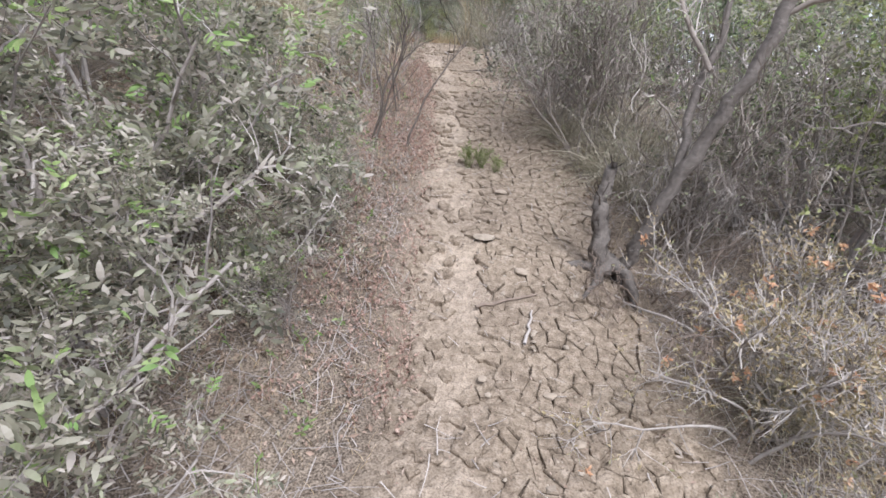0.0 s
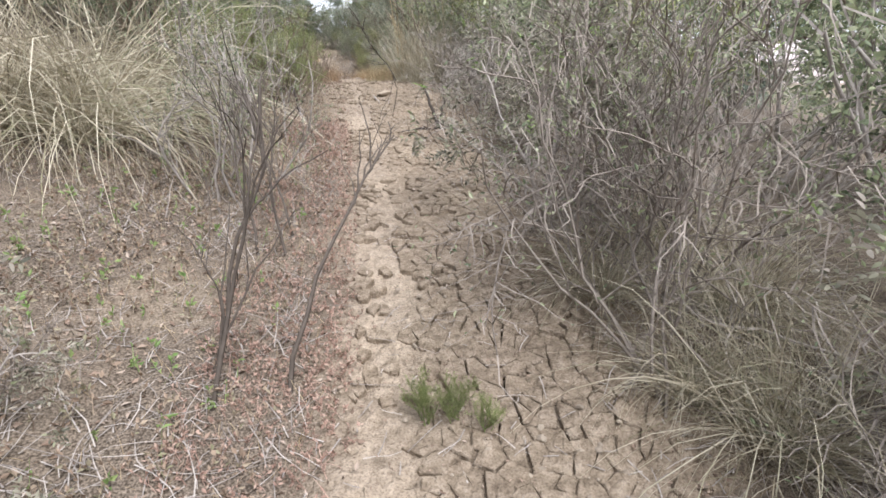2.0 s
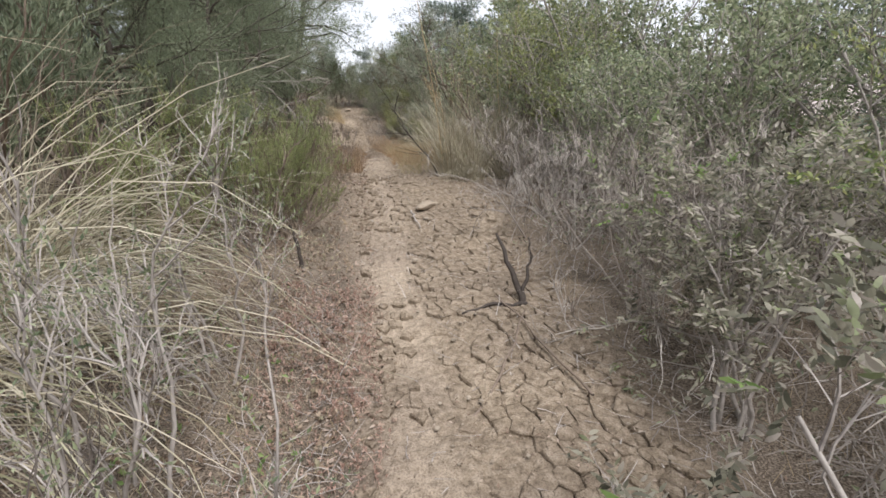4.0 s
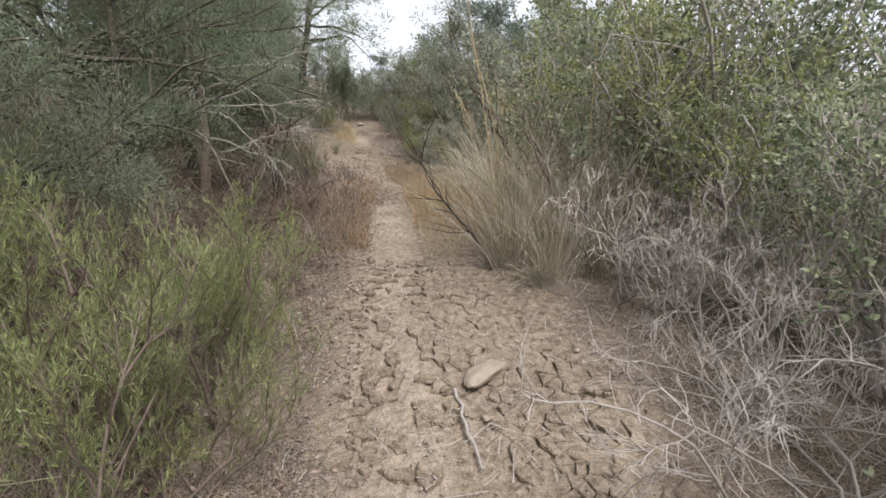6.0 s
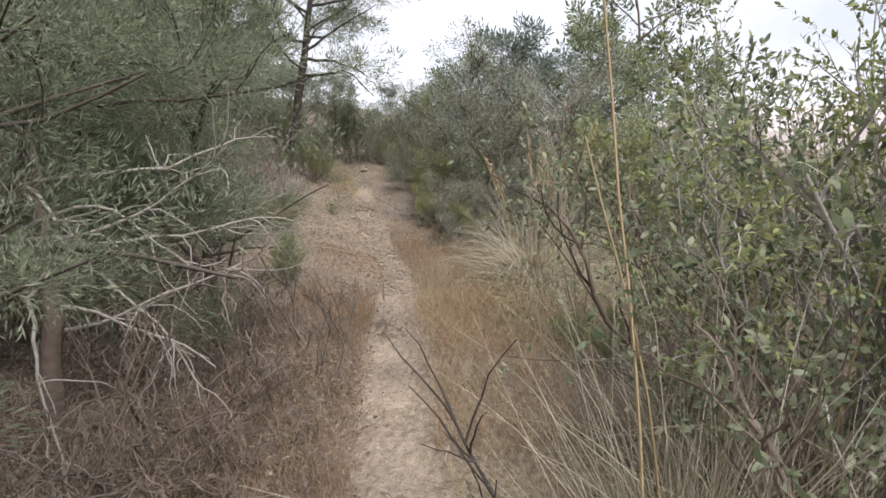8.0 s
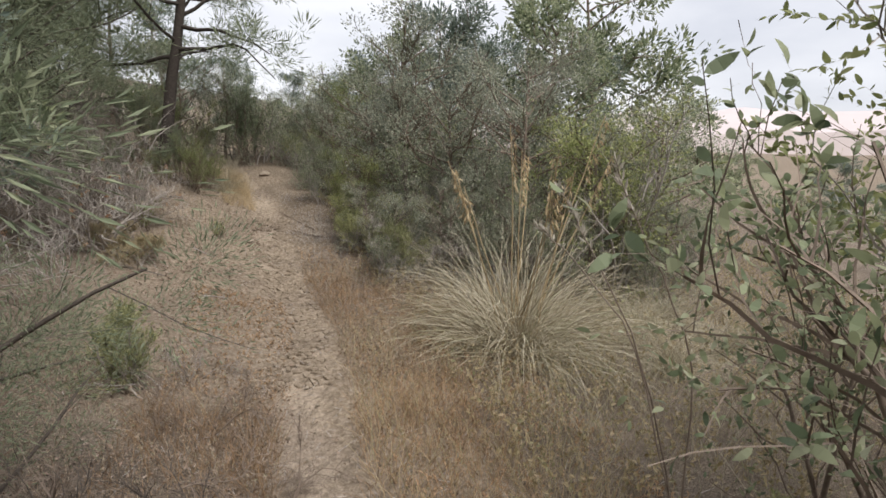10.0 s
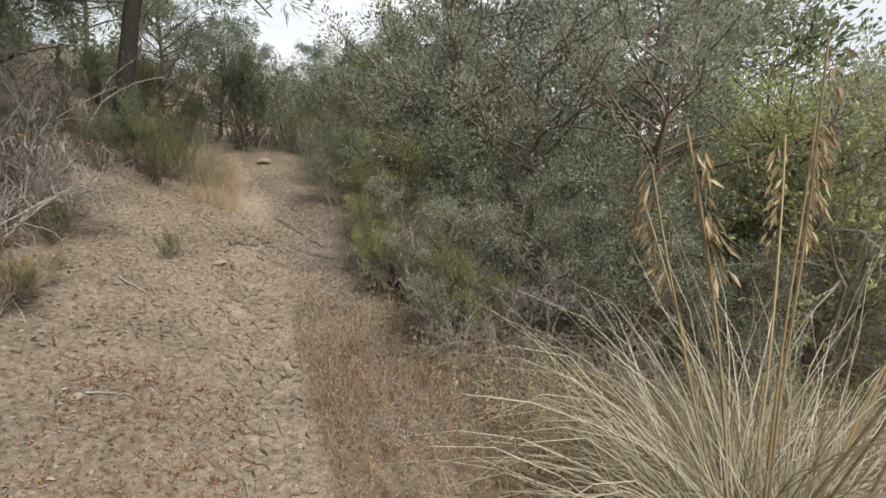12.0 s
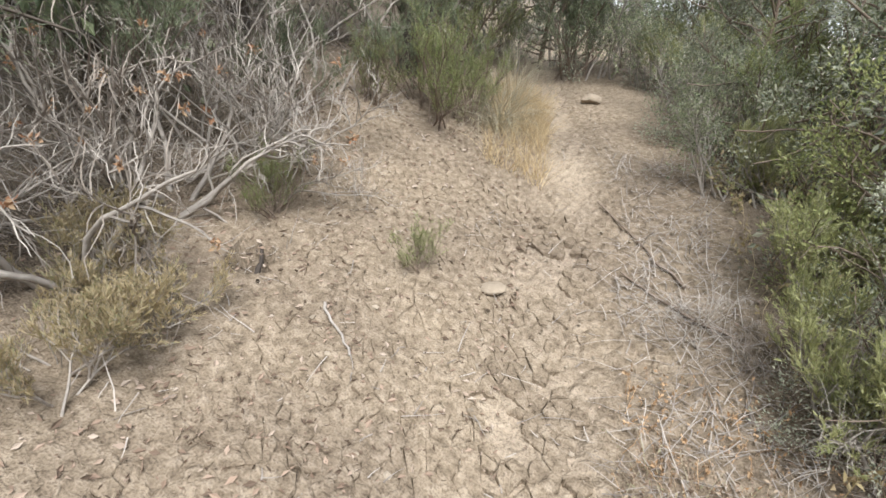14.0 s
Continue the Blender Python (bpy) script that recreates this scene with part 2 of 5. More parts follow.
def voronoi_edge(x, y, size, seed):
    """How far a point is from the nearest joint of a net of cells, in cells, and a number for its cell."""
    rng = np.random.default_rng(seed)
    jx, jy, val = rng.random((256, 256)), rng.random((256, 256)), rng.random((256, 256))
    u, v = x / size, y / size
    i, j = np.floor(u).astype(int), np.floor(v).astype(int)
    f1, f2, cell = np.full(u.shape, 9.0), np.full(u.shape, 9.0), np.zeros(u.shape)
    for di in (-1, 0, 1):
        for dj in (-1, 0, 1):
            a, c = (i + di) % 256, (j + dj) % 256
            dist = np.hypot(i + di + 0.1 + 0.8 * jx[a, c] - u, j + dj + 0.1 + 0.8 * jy[a, c] - v)
            nearer = dist < f1
            f2 = np.where(nearer, f1, np.minimum(f2, dist))
            cell = np.where(nearer, val[a, c], cell)
            f1 = np.where(nearer, dist, f1)
    return f2 - f1, cell


def spread(start, first, growth, end):
    out, step = [], first
    while start < end:
        start += step
        step *= growth
        out.append(start)
    return out


def build_ground():
    step = 0.021
    side = np.array([-v for v in reversed(spread(1.15, 0.02, 1.24, 2600))] + list(np.arange(-1.15, 1.2, step)) + spread(1.25, 0.02, 1.24, 2600))
    along = np.array([-v for v in reversed(spread(-0.6, 0.03, 1.3, 2600))] + list(np.arange(0.6, 21.5, step)) + spread(21.5, 0.03, 1.3, 2600))
    yy, dd = np.meshgrid(along, side, indexing="ij")
    xx = path_x(np.clip(yy, -6, 40)) + dd
    z = height(xx, yy)
    wob = 0.02 * lattice(xx, yy, 0.05, 21)
    e1, c1 = voronoi_edge(xx + wob, yy - wob, 0.125, 5)
    e2, c2 = voronoi_edge(xx - wob, yy + wob, 0.055, 6)
    patch = 0.5 + 0.5 * lattice(xx, yy, 0.55, 7)
    dry = np.clip((dd - 0.02) / 0.18, 0, 1) * np.clip((1.05 - dd) / 0.25, 0, 1) * np.clip(1.5 - np.clip((yy - 10) / 1.5, 0, 1.4), 0, 1)
    end_zone = np.clip((yy - 15.5) / 1, 0, 1) * np.clip((1.1 - np.abs(dd + 0.45)) / 0.3, 0, 1) * 0.75
    crack = np.clip(np.maximum(np.maximum(dry, end_zone), 0.3 * np.clip(1.6 - np.abs(dd), 0, 1)) * (0.4 + 0.9 * patch), 0, 1)
    z = z - 0.016 * crack * np.clip(1.3 - e1 / 0.2, 0, 1) + 0.008 * crack * (c1 - 0.5) + 0.006 * crack * (c2 - 0.5)
    z = z - 0.014 * np.clip(dry, 0, 1)
    lumps = np.clip(1.3 - np.abs(dd), 0, 1) * (1 - 0.6 * np.clip(dry, 0, 1))
    z = z + 0.010 * lumps * lattice(xx, yy, 0.06, 8) + 0.008 * lumps * lattice(xx, yy, 0.028, 9)
    half = 0.17 + 0.05 * lattice(xx * 0, yy, 1.3, 10)
    mid = -0.08 + 0.05 * lattice(xx * 0, yy, 2.1, 11)
    band = np.clip((half + 0.1 - np.abs(dd - mid)) / 0.14, 0, 1) * np.clip(0.75 + 0.5 * lattice(xx, yy, 0.3, 12), 0, 1)
    z = z - 0.02 * band
    open_bank = np.clip((yy - 13.5) / 1.5, 0, 1) * np.clip((0.25 - dd) / 0.2, 0, 1) * np.clip((dd + 2.3) / 0.6, 0, 1)
    litter = np.clip((-0.18 - dd) / 0.25, 0, 1) * (1 - 0.9 * open_bank) + np.clip((dd - 0.85) / 0.35, 0, 1)
    litter = np.clip(litter * (0.55 + 0.9 * (0.5 + 0.5 * lattice(xx, yy, 0.4, 13))), 0, 1) * np.clip(1.15 - np.abs(dd) / 60, 0.15, 1)
    z = z - 0.26 * np.exp(-(((xx + 4.16) / 0.09) ** 2 + ((yy - 17.56) / 0.1) ** 2) ** 2)
    ny, nx = xx.shape
    idx = np.arange(ny * nx).reshape(ny, nx)
    quads = np.stack([idx[:-1, :-1], idx[:-1, 1:], idx[1:, 1:], idx[1:, :-1]], -1).reshape(-1, 4)
    me = mesh_from(np.stack([xx, yy, z], -1).reshape(-1, 3), quads, M_SOIL, smooth=False)
    for name, values in (("bare", band), ("litter", litter)):
        me.attributes.new(name, "FLOAT", "POINT").data.foreach_set("value", values.ravel().astype(np.float32))
    me.name = "ground"
    tagged(new("ground", me), "dry cracked clay footpath and leaf-strewn hillside soil", "ground", kind="structure")


# ---------------------------------------------------------------- mesh tools
def mesh_from(verts, faces, mat, smooth=False):
    """A mesh from arrays of places and of triangles or quads."""
    me = bpy.data.meshes.new("m")
    verts, faces = np.asarray(verts, np.float32), np.asarray(faces, np.int32)
    k = faces.shape[1]
    me.vertices.add(len(verts))
    me.vertices.foreach_set("co", verts.ravel())
    me.loops.add(faces.size)
    me.loops.foreach_set("vertex_index", faces.ravel())
    me.polygons.add(len(faces))
    me.polygons.foreach_set("loop_start", np.arange(0, faces.size, k, dtype=np.int32))
    me.polygons.foreach_set("loop_total", np.full(len(faces), k, np.int32))
    me.polygons.foreach_set("use_smooth", np.full(len(faces), smooth, bool))
    me.materials.append(mat)
    me.update(calc_edges=True)
    me.validate()
    return me


def joined(pieces):
    """One pair of arrays out of several (verts, faces)."""
    verts, faces, n = [], [], 0
    for v, f in pieces:
        if len(v):
            verts.append(v)
            faces.append(f + n)
            n += len(v)
    return np.concatenate(verts), np.concatenate(faces)


def part(name, arrays, mat, parent, label="", smooth=False):
    ob = new(name, mesh_from(arrays[0], arrays[1], mat, smooth))
    ob.data.name = name
    ob.parent = parent
    if label:
        ob["label"] = label
    return ob


def stuff_part(name, arrays, mat, parent, label=""):
    """A part of many pieces too small to pick apart."""
    ob = part(name, arrays, mat, parent, label)
    ob["kind"] = "stuff"
    return ob


def unit(v):
    return v / np.maximum(np.linalg.norm(v, axis=-1, keepdims=True), 1e-9)


def frames_of(way):
    ref = np.where(np.abs(way[..., 2:3]) < 0.9, np.array([0.0, 0, 1]), np.array([1.0, 0, 0]))
    a = unit(np.cross(way, ref))
    return a, np.cross(way, a)


def tubes(lines, r0, r1, sides=3):
    """Tapered tubes along lines (n, k, 3), from radius r0 to r1 (numbers or one a line)."""
    n, k, _ = lines.shape
    way = unit(np.gradient(lines, axis=1))
    mean = np.abs(unit(lines[:, -1] - lines[:, 0]))
    ref = np.eye(3)[mean.argmin(1)][:, None]
    a = unit(np.cross(way, ref))
    b = np.cross(way, a)
    rad = np.reshape(np.broadcast_to(r0, n), (n, 1)) + (np.reshape(np.broadcast_to(r1, n), (n, 1)) - np.reshape(np.broadcast_to(r0, n), (n, 1))) * np.linspace(0, 1, k)
    ang = np.arange(sides) * 2 * np.pi / sides
    ring = a[:, :, None] * np.cos(ang)[:, None] + b[:, :, None] * np.sin(ang)[:, None]
    verts = (lines[:, :, None] + ring * rad[:, :, None, None]).reshape(-1, 3)
    i, j, s = np.meshgrid(np.arange(n), np.arange(k - 1), np.arange(sides), indexing="ij")
    base, s2 = i * k * sides + j * sides, (s + 1) % sides
    faces = np.stack([base + s, base + s2, base + sides + s2, base + sides + s], -1).reshape(-1, 4)
    return verts, faces


def rough(arrays, amount, seed):
    """The same shape with an uneven, knobbly skin."""
    rng = np.random.default_rng(seed)
    return arrays[0] + rng.normal(0, amount, arrays[0].shape), arrays[1]


def slivers(lines, w):
    """Fine twigs as slim two-sided strips."""
    n, k, _ = lines.shape
    side, _ = frames_of(unit(np.gradient(lines, axis=1)))
    half = (w / 2 * np.linspace(1, 0.4, k))[None, :, None]
    verts = np.stack([lines + side * half, lines - side * half], 2).reshape(-1, 3)
    i, j = np.meshgrid(np.arange(n), np.arange(k - 1), indexing="ij")
    b = (i * k + j) * 2
    return verts, np.stack([b, b + 1, b + 3, b + 2], -1).reshape(-1, 4)


def grow(rng, start, way, length, k=6, wobble=0.25, lift=0.0):
    """Wandering lines from starts along ways; lift bends them up or down."""
    n = len(start)
    pts, p, w = [start], start.copy(), unit(way)
    step = np.reshape(np.broadcast_to(length, n), (n, 1)) / (k - 1)
    for _ in range(k - 1):
        w = unit(w + rng.normal(0, wobble, (n, 3)) + np.array([0, 0, lift]))
        p = p + w * step
        pts.append(p)
    return np.stack(pts, 1)


def sprout(rng, lines, count, low=0.25, turn=0.9, up=0.2):
    """Starts and ways of count side shoots on lines, and the part of the parent's length left above each."""
    n, k, _ = lines.shape
    i, u = rng.integers(0, n, count), low + (1 - low) * rng.random(count) ** 0.8
    f = u * (k - 1)
    j = np.minimum(f.astype(int), k - 2)
    a = (f - j)[:, None]
    start = lines[i, j] * (1 - a) + lines[i, j + 1] * a
    way = unit(lines[i, j + 1] - lines[i, j])
    return start, unit(way + turn * unit(rng.normal(0, 1, (count, 3))) + np.array([0, 0, up])), u


def leaves(rng, place, way, length, width, droop=0.0, fold=0.25, oval=False):
    """Folded leaf blades: base, sides and tip; oval ones have a round outline."""
    n = len(place)
    way = unit(way + np.array([0, 0, -droop]))
    side = unit(np.cross(way, unit(rng.normal(0, 1, (n, 3)) + np.array([0, 0, 0.6]))))
    up = np.cross(side, way)
    ln, wd = np.reshape(np.broadcast_to(length, n), (n, 1)), np.reshape(np.broadcast_to(width, n), (n, 1))
    if oval:
        rows = [place]
        for f, w in ((0.22, 0.8), (0.5, 1.0), (0.8, 0.62)):
            at = place + way * ln * f - up * ln * 0.1 * f * f
            rows += [at + side * wd / 2 * w + up * wd * fold * w, at - side * wd / 2 * w + up * wd * fold * w]
        verts = np.stack(rows + [place + way * ln - up * ln * 0.1], 1).reshape(-1, 3)
        b = np.arange(n)[:, None] * 8
        return verts, np.concatenate([b + f for f in ([0, 1, 2], [1, 3, 4], [1, 4, 2], [3, 5, 6], [3, 6, 4], [5, 7, 6])])
    mid = place + way * ln * 0.45
    verts = np.stack([place, mid + side * wd / 2 + up * wd * fold, place + way * ln, mid - side * wd / 2 + up * wd * fold], 1).reshape(-1, 3)
    b = np.arange(n)[:, None] * 4
    return verts, np.concatenate([b + [0, 1, 2], b + [0, 2, 3]])


def blades(rng, start, way, length, width, k=6, bend=0.5):
    """Arching grass blades, tapering to their tips."""
    n = len(start)
    ln, wd = np.reshape(np.broadcast_to(length, n), (n, 1)), np.reshape(np.broadcast_to(width, n), (n, 1))
    pts, p, w = [start], start.copy(), unit(way)
    fall = bend * (0.4 + 1.2 * rng.random((n, 1)))
    for i in range(k - 1):
        w = unit(w + np.array([0, 0, -1.0]) * fall * (i + 1) / k + rng.normal(0, 0.09, (n, 3)))
        p = p + w * ln / (k - 1)
        pts.append(p)
    lines = np.stack(pts, 1)
    side = unit(np.cross(lines[:, -1] - lines[:, 0], rng.normal(0, 1, (n, 3))))[:, None]
    taper = (np.linspace(1, 0.12, k) ** 0.7)[None, :, None] * wd[:, None] / 2
    verts = np.stack([lines + side * taper, lines - side * taper], 2).reshape(-1, 3)
    i, j = np.meshgrid(np.arange(n), np.arange(k - 1), indexing="ij")
    b = (i * k + j) * 2
    return (verts, np.stack([b, b + 1, b + 3, b + 2], -1).reshape(-1, 4)), lines


def thing(name, x, y, label, category, group="", sink=0.02, kind=""):
    ob = new(name)
    ob.empty_display_size = 0.1
    ob.location = (x, y, ground_z(x, y) - sink)
    return tagged(ob, label, category, group, kind)


def cone_ways(rng, n, lean):
    """Ways round the upright, leaning out by up to about lean."""
    a, t = rng.random(n) * 2 * np.pi, lean * (0.25 + 0.75 * rng.random(n))
    return np.stack([np.cos(a) * np.sin(t), np.sin(a) * np.sin(t), np.cos(t)], 1)


# ---------------------------------------------------------------- kinds of plants
def stems_on(rng, ob, lines, r0, r1, mat, sides=5, name="stem"):
    for i in range(len(lines)):
        part(name, tubes(lines[i : i + 1], np.broadcast_to(r0, len(lines))[i], np.broadcast_to(r1, len(lines))[i], sides), mat, ob, smooth=True)


def lentisk(seed, tall=1.4, wide=0.9, young=0.08, dense=0.72, leaf=0.045, label="grey-green lentisk shrub with pinnate leaves and woody stems"):
    """A mastic shrub: stems, twigs and leaves of paired leaflets."""
    rng = np.random.default_rng(seed)
    ob = thing("lentisk_shrub", 0, 0, label, "shrub", "evergreen shrubs")
    n = 7
    base = np.concatenate([rng.normal(0, 0.07, (n, 2)), np.full((n, 1), -0.02)], 1)
    main = grow(rng, base, cone_ways(rng, n, math.atan2(wide, tall) * 1.25), tall * (0.75 + 0.35 * rng.random(n)), 8, 0.16, 0.03)
    s2, w2, u2 = sprout(rng, main, 46, 0.2, 0.95, 0.1)
    second = grow(rng, s2, w2, 0.42 * tall * (1.15 - 0.6 * u2), 6, 0.22, 0.02)
    s3, w3, u3 = sprout(rng, second, 210, 0.15, 1.1, 0.1)
    third = grow(rng, s3, w3, 0.16 * tall + 0.12 * rng.random(210), 5, 0.2, 0.0)
    stems_on(rng, ob, main, 0.016, 0.006, M_BARK_GREY)
    stuff_part("twig_tangle", joined([tubes(second, 0.006, 0.0025), slivers(third, 0.005)]), M_BARK_GREY, ob)
    count = int(1150 * dense)
    s4, w4, _ = sprout(rng, third, count, 0.2, 1.0, 0.15)
    rach = grow(rng, s4, w4, 0.09 + 0.04 * rng.random(count), 5, 0.08, -0.04)
    sets, youngs = [], []
    pick = rng.random(count) < young * (0.4 + 1.2 * (s4[:, 2] > np.median(s4[:, 2])))
    for group, out in ((rach[~pick], sets), (rach[pick], youngs)):
        if not len(group):
            continue
        way = unit(np.gradient(group, axis=1))
        side = unit(np.cross(way, unit(rng.normal(0, 0.5, (len(group), 1, 3)) + np.array([0, 0, 1.0]))))
        for j in range(1, 5):
            for sign in (-1, 1):
                ln = leaf * (0.75 + 0.4 * rng.random(len(group)))
                out.append(leaves(rng, group[:, j], sign * side[:, j] + 0.75 * way[:, j], ln, ln * 0.34, oval=True))
    stuff_part("foliage", joined(sets), M_LENTISK, ob)
    if youngs:
        stuff_part("young_foliage", joined(youngs), M_LENTISK_YOUNG, ob, "fresh bright green young leaves")
    return ob


def leafy(seed, tall=1.8, wide=0.9, n_leaf=4400, leaf=0.037, mat=None, bark=None, label="olive-like evergreen shrub with small leathery leaves", name="evergreen_shrub"):
    """A woody shrub with single small leaves along its twigs."""
    rng = np.random.default_rng(seed)
    ob = thing(name, 0, 0, label, "shrub", "evergreen shrubs")
    n = 6
    bark = bark or M_BARK_GREY
    base = np.concatenate([rng.normal(0, 0.09, (n, 2)), np.full((n, 1), -0.02)], 1)
    main = grow(rng, base, cone_ways(rng, n, math.atan2(wide, tall) * 1.2), tall * (0.7 + 0.3 * rng.random(n)), 9, 0.14, 0.05)
    s2, w2, u2 = sprout(rng, main, 60, 0.15, 0.9, 0.15)
    second = grow(rng, s2, w2, 0.45 * tall * (1.15 - 0.65 * u2), 6, 0.2, 0.04)
    s3, w3, _ = sprout(rng, second, 420, 0.1, 1.0, 0.15)
    third = grow(rng, s3, w3, 0.12 * tall + 0.14 * rng.random(420), 5, 0.2, 0.0)
    stems_on(rng, ob, main, 0.018, 0.006, bark)
    stuff_part("twig_tangle", joined([tubes(second, 0.006, 0.0025), slivers(third, 0.005)]), bark, ob)
    s4, w4, _ = sprout(rng, third, n_leaf, 0.1, 1.2, 0.2)
    ln = leaf * (0.6 + 0.7 * rng.random(n_leaf))
    stuff_part("foliage", leaves(rng, s4, w4, ln, ln * 0.4, oval=True), mat or M_OLIVE, ob)
    return ob


def bare(seed, tall=1.1, wide=0.9, twigs=700, bark=None, label="bare grey shrub of tangled dead twigs", name="dead_shrub", leaf_mat=None, n_leaf=0, thick=1.0, sag=0.0, tips=0, leaf=0.022, turn=1.0, reach=0.5, stems=8, boughs=46):
    """A leafless tangle of stems and twigs, with a few leaves at most."""
    rng = np.random.default_rng(seed)
    bark = bark or M_BARK_PALE
    ob = thing(name, 0, 0, label, "shrub", "dead shrubs")
    n = stems
    base = np.concatenate([rng.normal(0, 0.1, (n, 2)), np.full((n, 1), -0.02)], 1)
    main = grow(rng, base, cone_ways(rng, n, math.atan2(wide, tall) * 1.35), tall * (0.75 + 0.4 * rng.random(n)), 9, 0.2, sag)
    s2, w2, u2 = sprout(rng, main, boughs, 0.12, turn, 0.1)
    second = grow(rng, s2, w2, reach * tall * (1.2 - 0.7 * u2), 7, 0.27 * min(1.0, turn + 0.2), sag)
    s3, w3, _ = sprout(rng, second, twigs, 0.1, 1.1 * min(1.0, turn + 0.15), 0.1)
    third = grow(rng, s3, w3, 0.1 * tall + 0.16 * tall * rng.random(twigs), 5, 0.3, sag)
    stems_on(rng, ob, main, 0.0095 * thick, 0.003 * thick, bark)
    stems_on(rng, ob, second[:16], 0.004 * thick, 0.0018, bark, 4, "branch")
    inner = tubes(second[16:], 0.004 * thick, 0.0018, 4)
    stuff_part("twig_tangle", joined([inner, slivers(third, 0.005)]), bark, ob)
    if n_leaf:
        s4, w4, _ = sprout(rng, third, n_leaf, 0.3, 1.1, 0.2)
        ln = leaf * (0.6 + 0.8 * rng.random(n_leaf))
        stuff_part("foliage", leaves(rng, s4, w4, ln, ln * 0.4), leaf_mat or M_OLIVE, ob)
    if tips:
        pick = rng.integers(0, len(third), tips)
        at = np.repeat(third[pick, -1], 12, 0) + rng.normal(0, 0.008, (tips * 12, 3))
        ln = 0.02 + 0.012 * rng.random(tips * 12)
        stuff_part("dead_foliage", leaves(rng, at, rng.normal(0, 1, (tips * 12, 3)), ln, ln * 0.5), M_ORANGE, ob, "withered orange leaf tufts")
    return ob


def feathery(seed, tall=1.2, wide=0.8, shoots=420, needles=12, mat=None, bark=None, label="dark green broom-like shrub with fine needle leaves", name="broom_shrub", needle=0.04, lean=1.0, slim=0.17):
    """A shrub of many fine upright shoots set with needles."""
    rng = np.random.default_rng(seed)
    ob = thing(name, 0, 0, label, "shrub", "fine-leaved shrubs")
    n = 9
    base = np.concatenate([rng.normal(0, 0.09, (n, 2)), np.full((n, 1), -0.02)], 1)
    main = grow(rng, base, cone_ways(rng, n, math.atan2(wide, tall) * 1.3 * lean), tall * (0.6 + 0.35 * rng.random(n)), 8, 0.13, 0.06)
    s2, w2, u2 = sprout(rng, main, 70, 0.1, 0.7, 0.3)
    second = grow(rng, s2, w2, 0.45 * tall * (1.15 - 0.6 * u2), 6, 0.14, 0.08)
    s3, w3, _ = sprout(rng, second, shoots, 0.1, 0.8, 0.45)
    third = grow(rng, s3, w3, 0.08 * tall + 0.12 * rng.random(shoots), 4, 0.14, 0.05)
    bark = bark or M_BARK_BROWN
    stems_on(rng, ob, main, 0.012, 0.004, bark)
    stuff_part("twig_tangle", joined([tubes(second, 0.005, 0.002), slivers(third, 0.0035)]), bark, ob)
    count = shoots * needles
    s4, w4, _ = sprout(rng, third, count, 0.05, 0.75, 0.2)
    ln = needle * (0.6 + 0.8 * rng.random(count))
    stuff_part("foliage", leaves(rng, s4, w4, ln, ln * slim), mat or M_BROOM, ob)
    return ob


def tussock(seed, tall=0.9, wide=0.8, count=420, stalks=0, mat=None, label="dry straw-coloured esparto grass tussock with arching blades", bend=0.7, stalk_tall=1.4, width=0.0055, stalk_lean=0.32, plumes=True):
    """A clump of long arching blades, with stalks and seed plumes if asked."""
    rng = np.random.default_rng(seed)
    ob = thing("grass_tussock", 0, 0, label, "grass tussock", "grass tussocks")
    base = np.concatenate([rng.normal(0, 0.09 * wide, (count, 2)), np.full((count, 1), -0.02)], 1)
    way = cone_ways(rng, count, 1.25 * min(1.0, wide))
    length = tall * (0.55 + 0.75 * rng.random(count))
    arr, _ = blades(rng, base[24:], way[24:], length[24:], width, 7, bend)
    stuff_part("blade_mass", arr, mat or M_ESPARTO, ob)
    for i in range(24):
        one, _ = blades(rng, base[i : i + 1], way[i : i + 1], length[i : i + 1] * 1.1, width * 1.3, 9, bend)
        part("blade", one, mat or M_ESPARTO, ob)
    for _ in range(stalks):
        s = np.concatenate([rng.normal(0, 0.05, (1, 2)), [[-0.02]]], 1)
        line = grow(rng, s, cone_ways(rng, 1, stalk_lean), stalk_tall * (0.8 + 0.3 * rng.random()), 10, 0.03, -0.01)
        stalk = part("stalk", tubes(line, 0.0055, 0.003, 5), M_STRAW, ob, "pale flowering stalk")
        if not plumes:
            continue
        m = 40
        f = (0.76 + 0.235 * rng.random(m)) * 9
        at = line[0, f.astype(int)] * (1 - f % 1)[:, None] + line[0, np.minimum(f.astype(int) + 1, 9)] * (f % 1)[:, None]
        drift = unit(rng.normal(0, 1, (1, 3)) * np.array([1, 1, 0]))
        hang = unit(rng.normal(0, 0.25, (m, 3)) + 0.35 * drift + np.array([0, 0, -0.9]))
        at = at + drift * 0.03 * rng.random((m, 1)) + hang * 0.03 * rng.random((m, 1))
        ln = 0.032 + 0.03 * rng.random(m)
        stuff_part("plume", leaves(rng, at, hang, ln, ln * 0.22), M_STRAW, stalk, "drooping golden seed plume")
    return ob


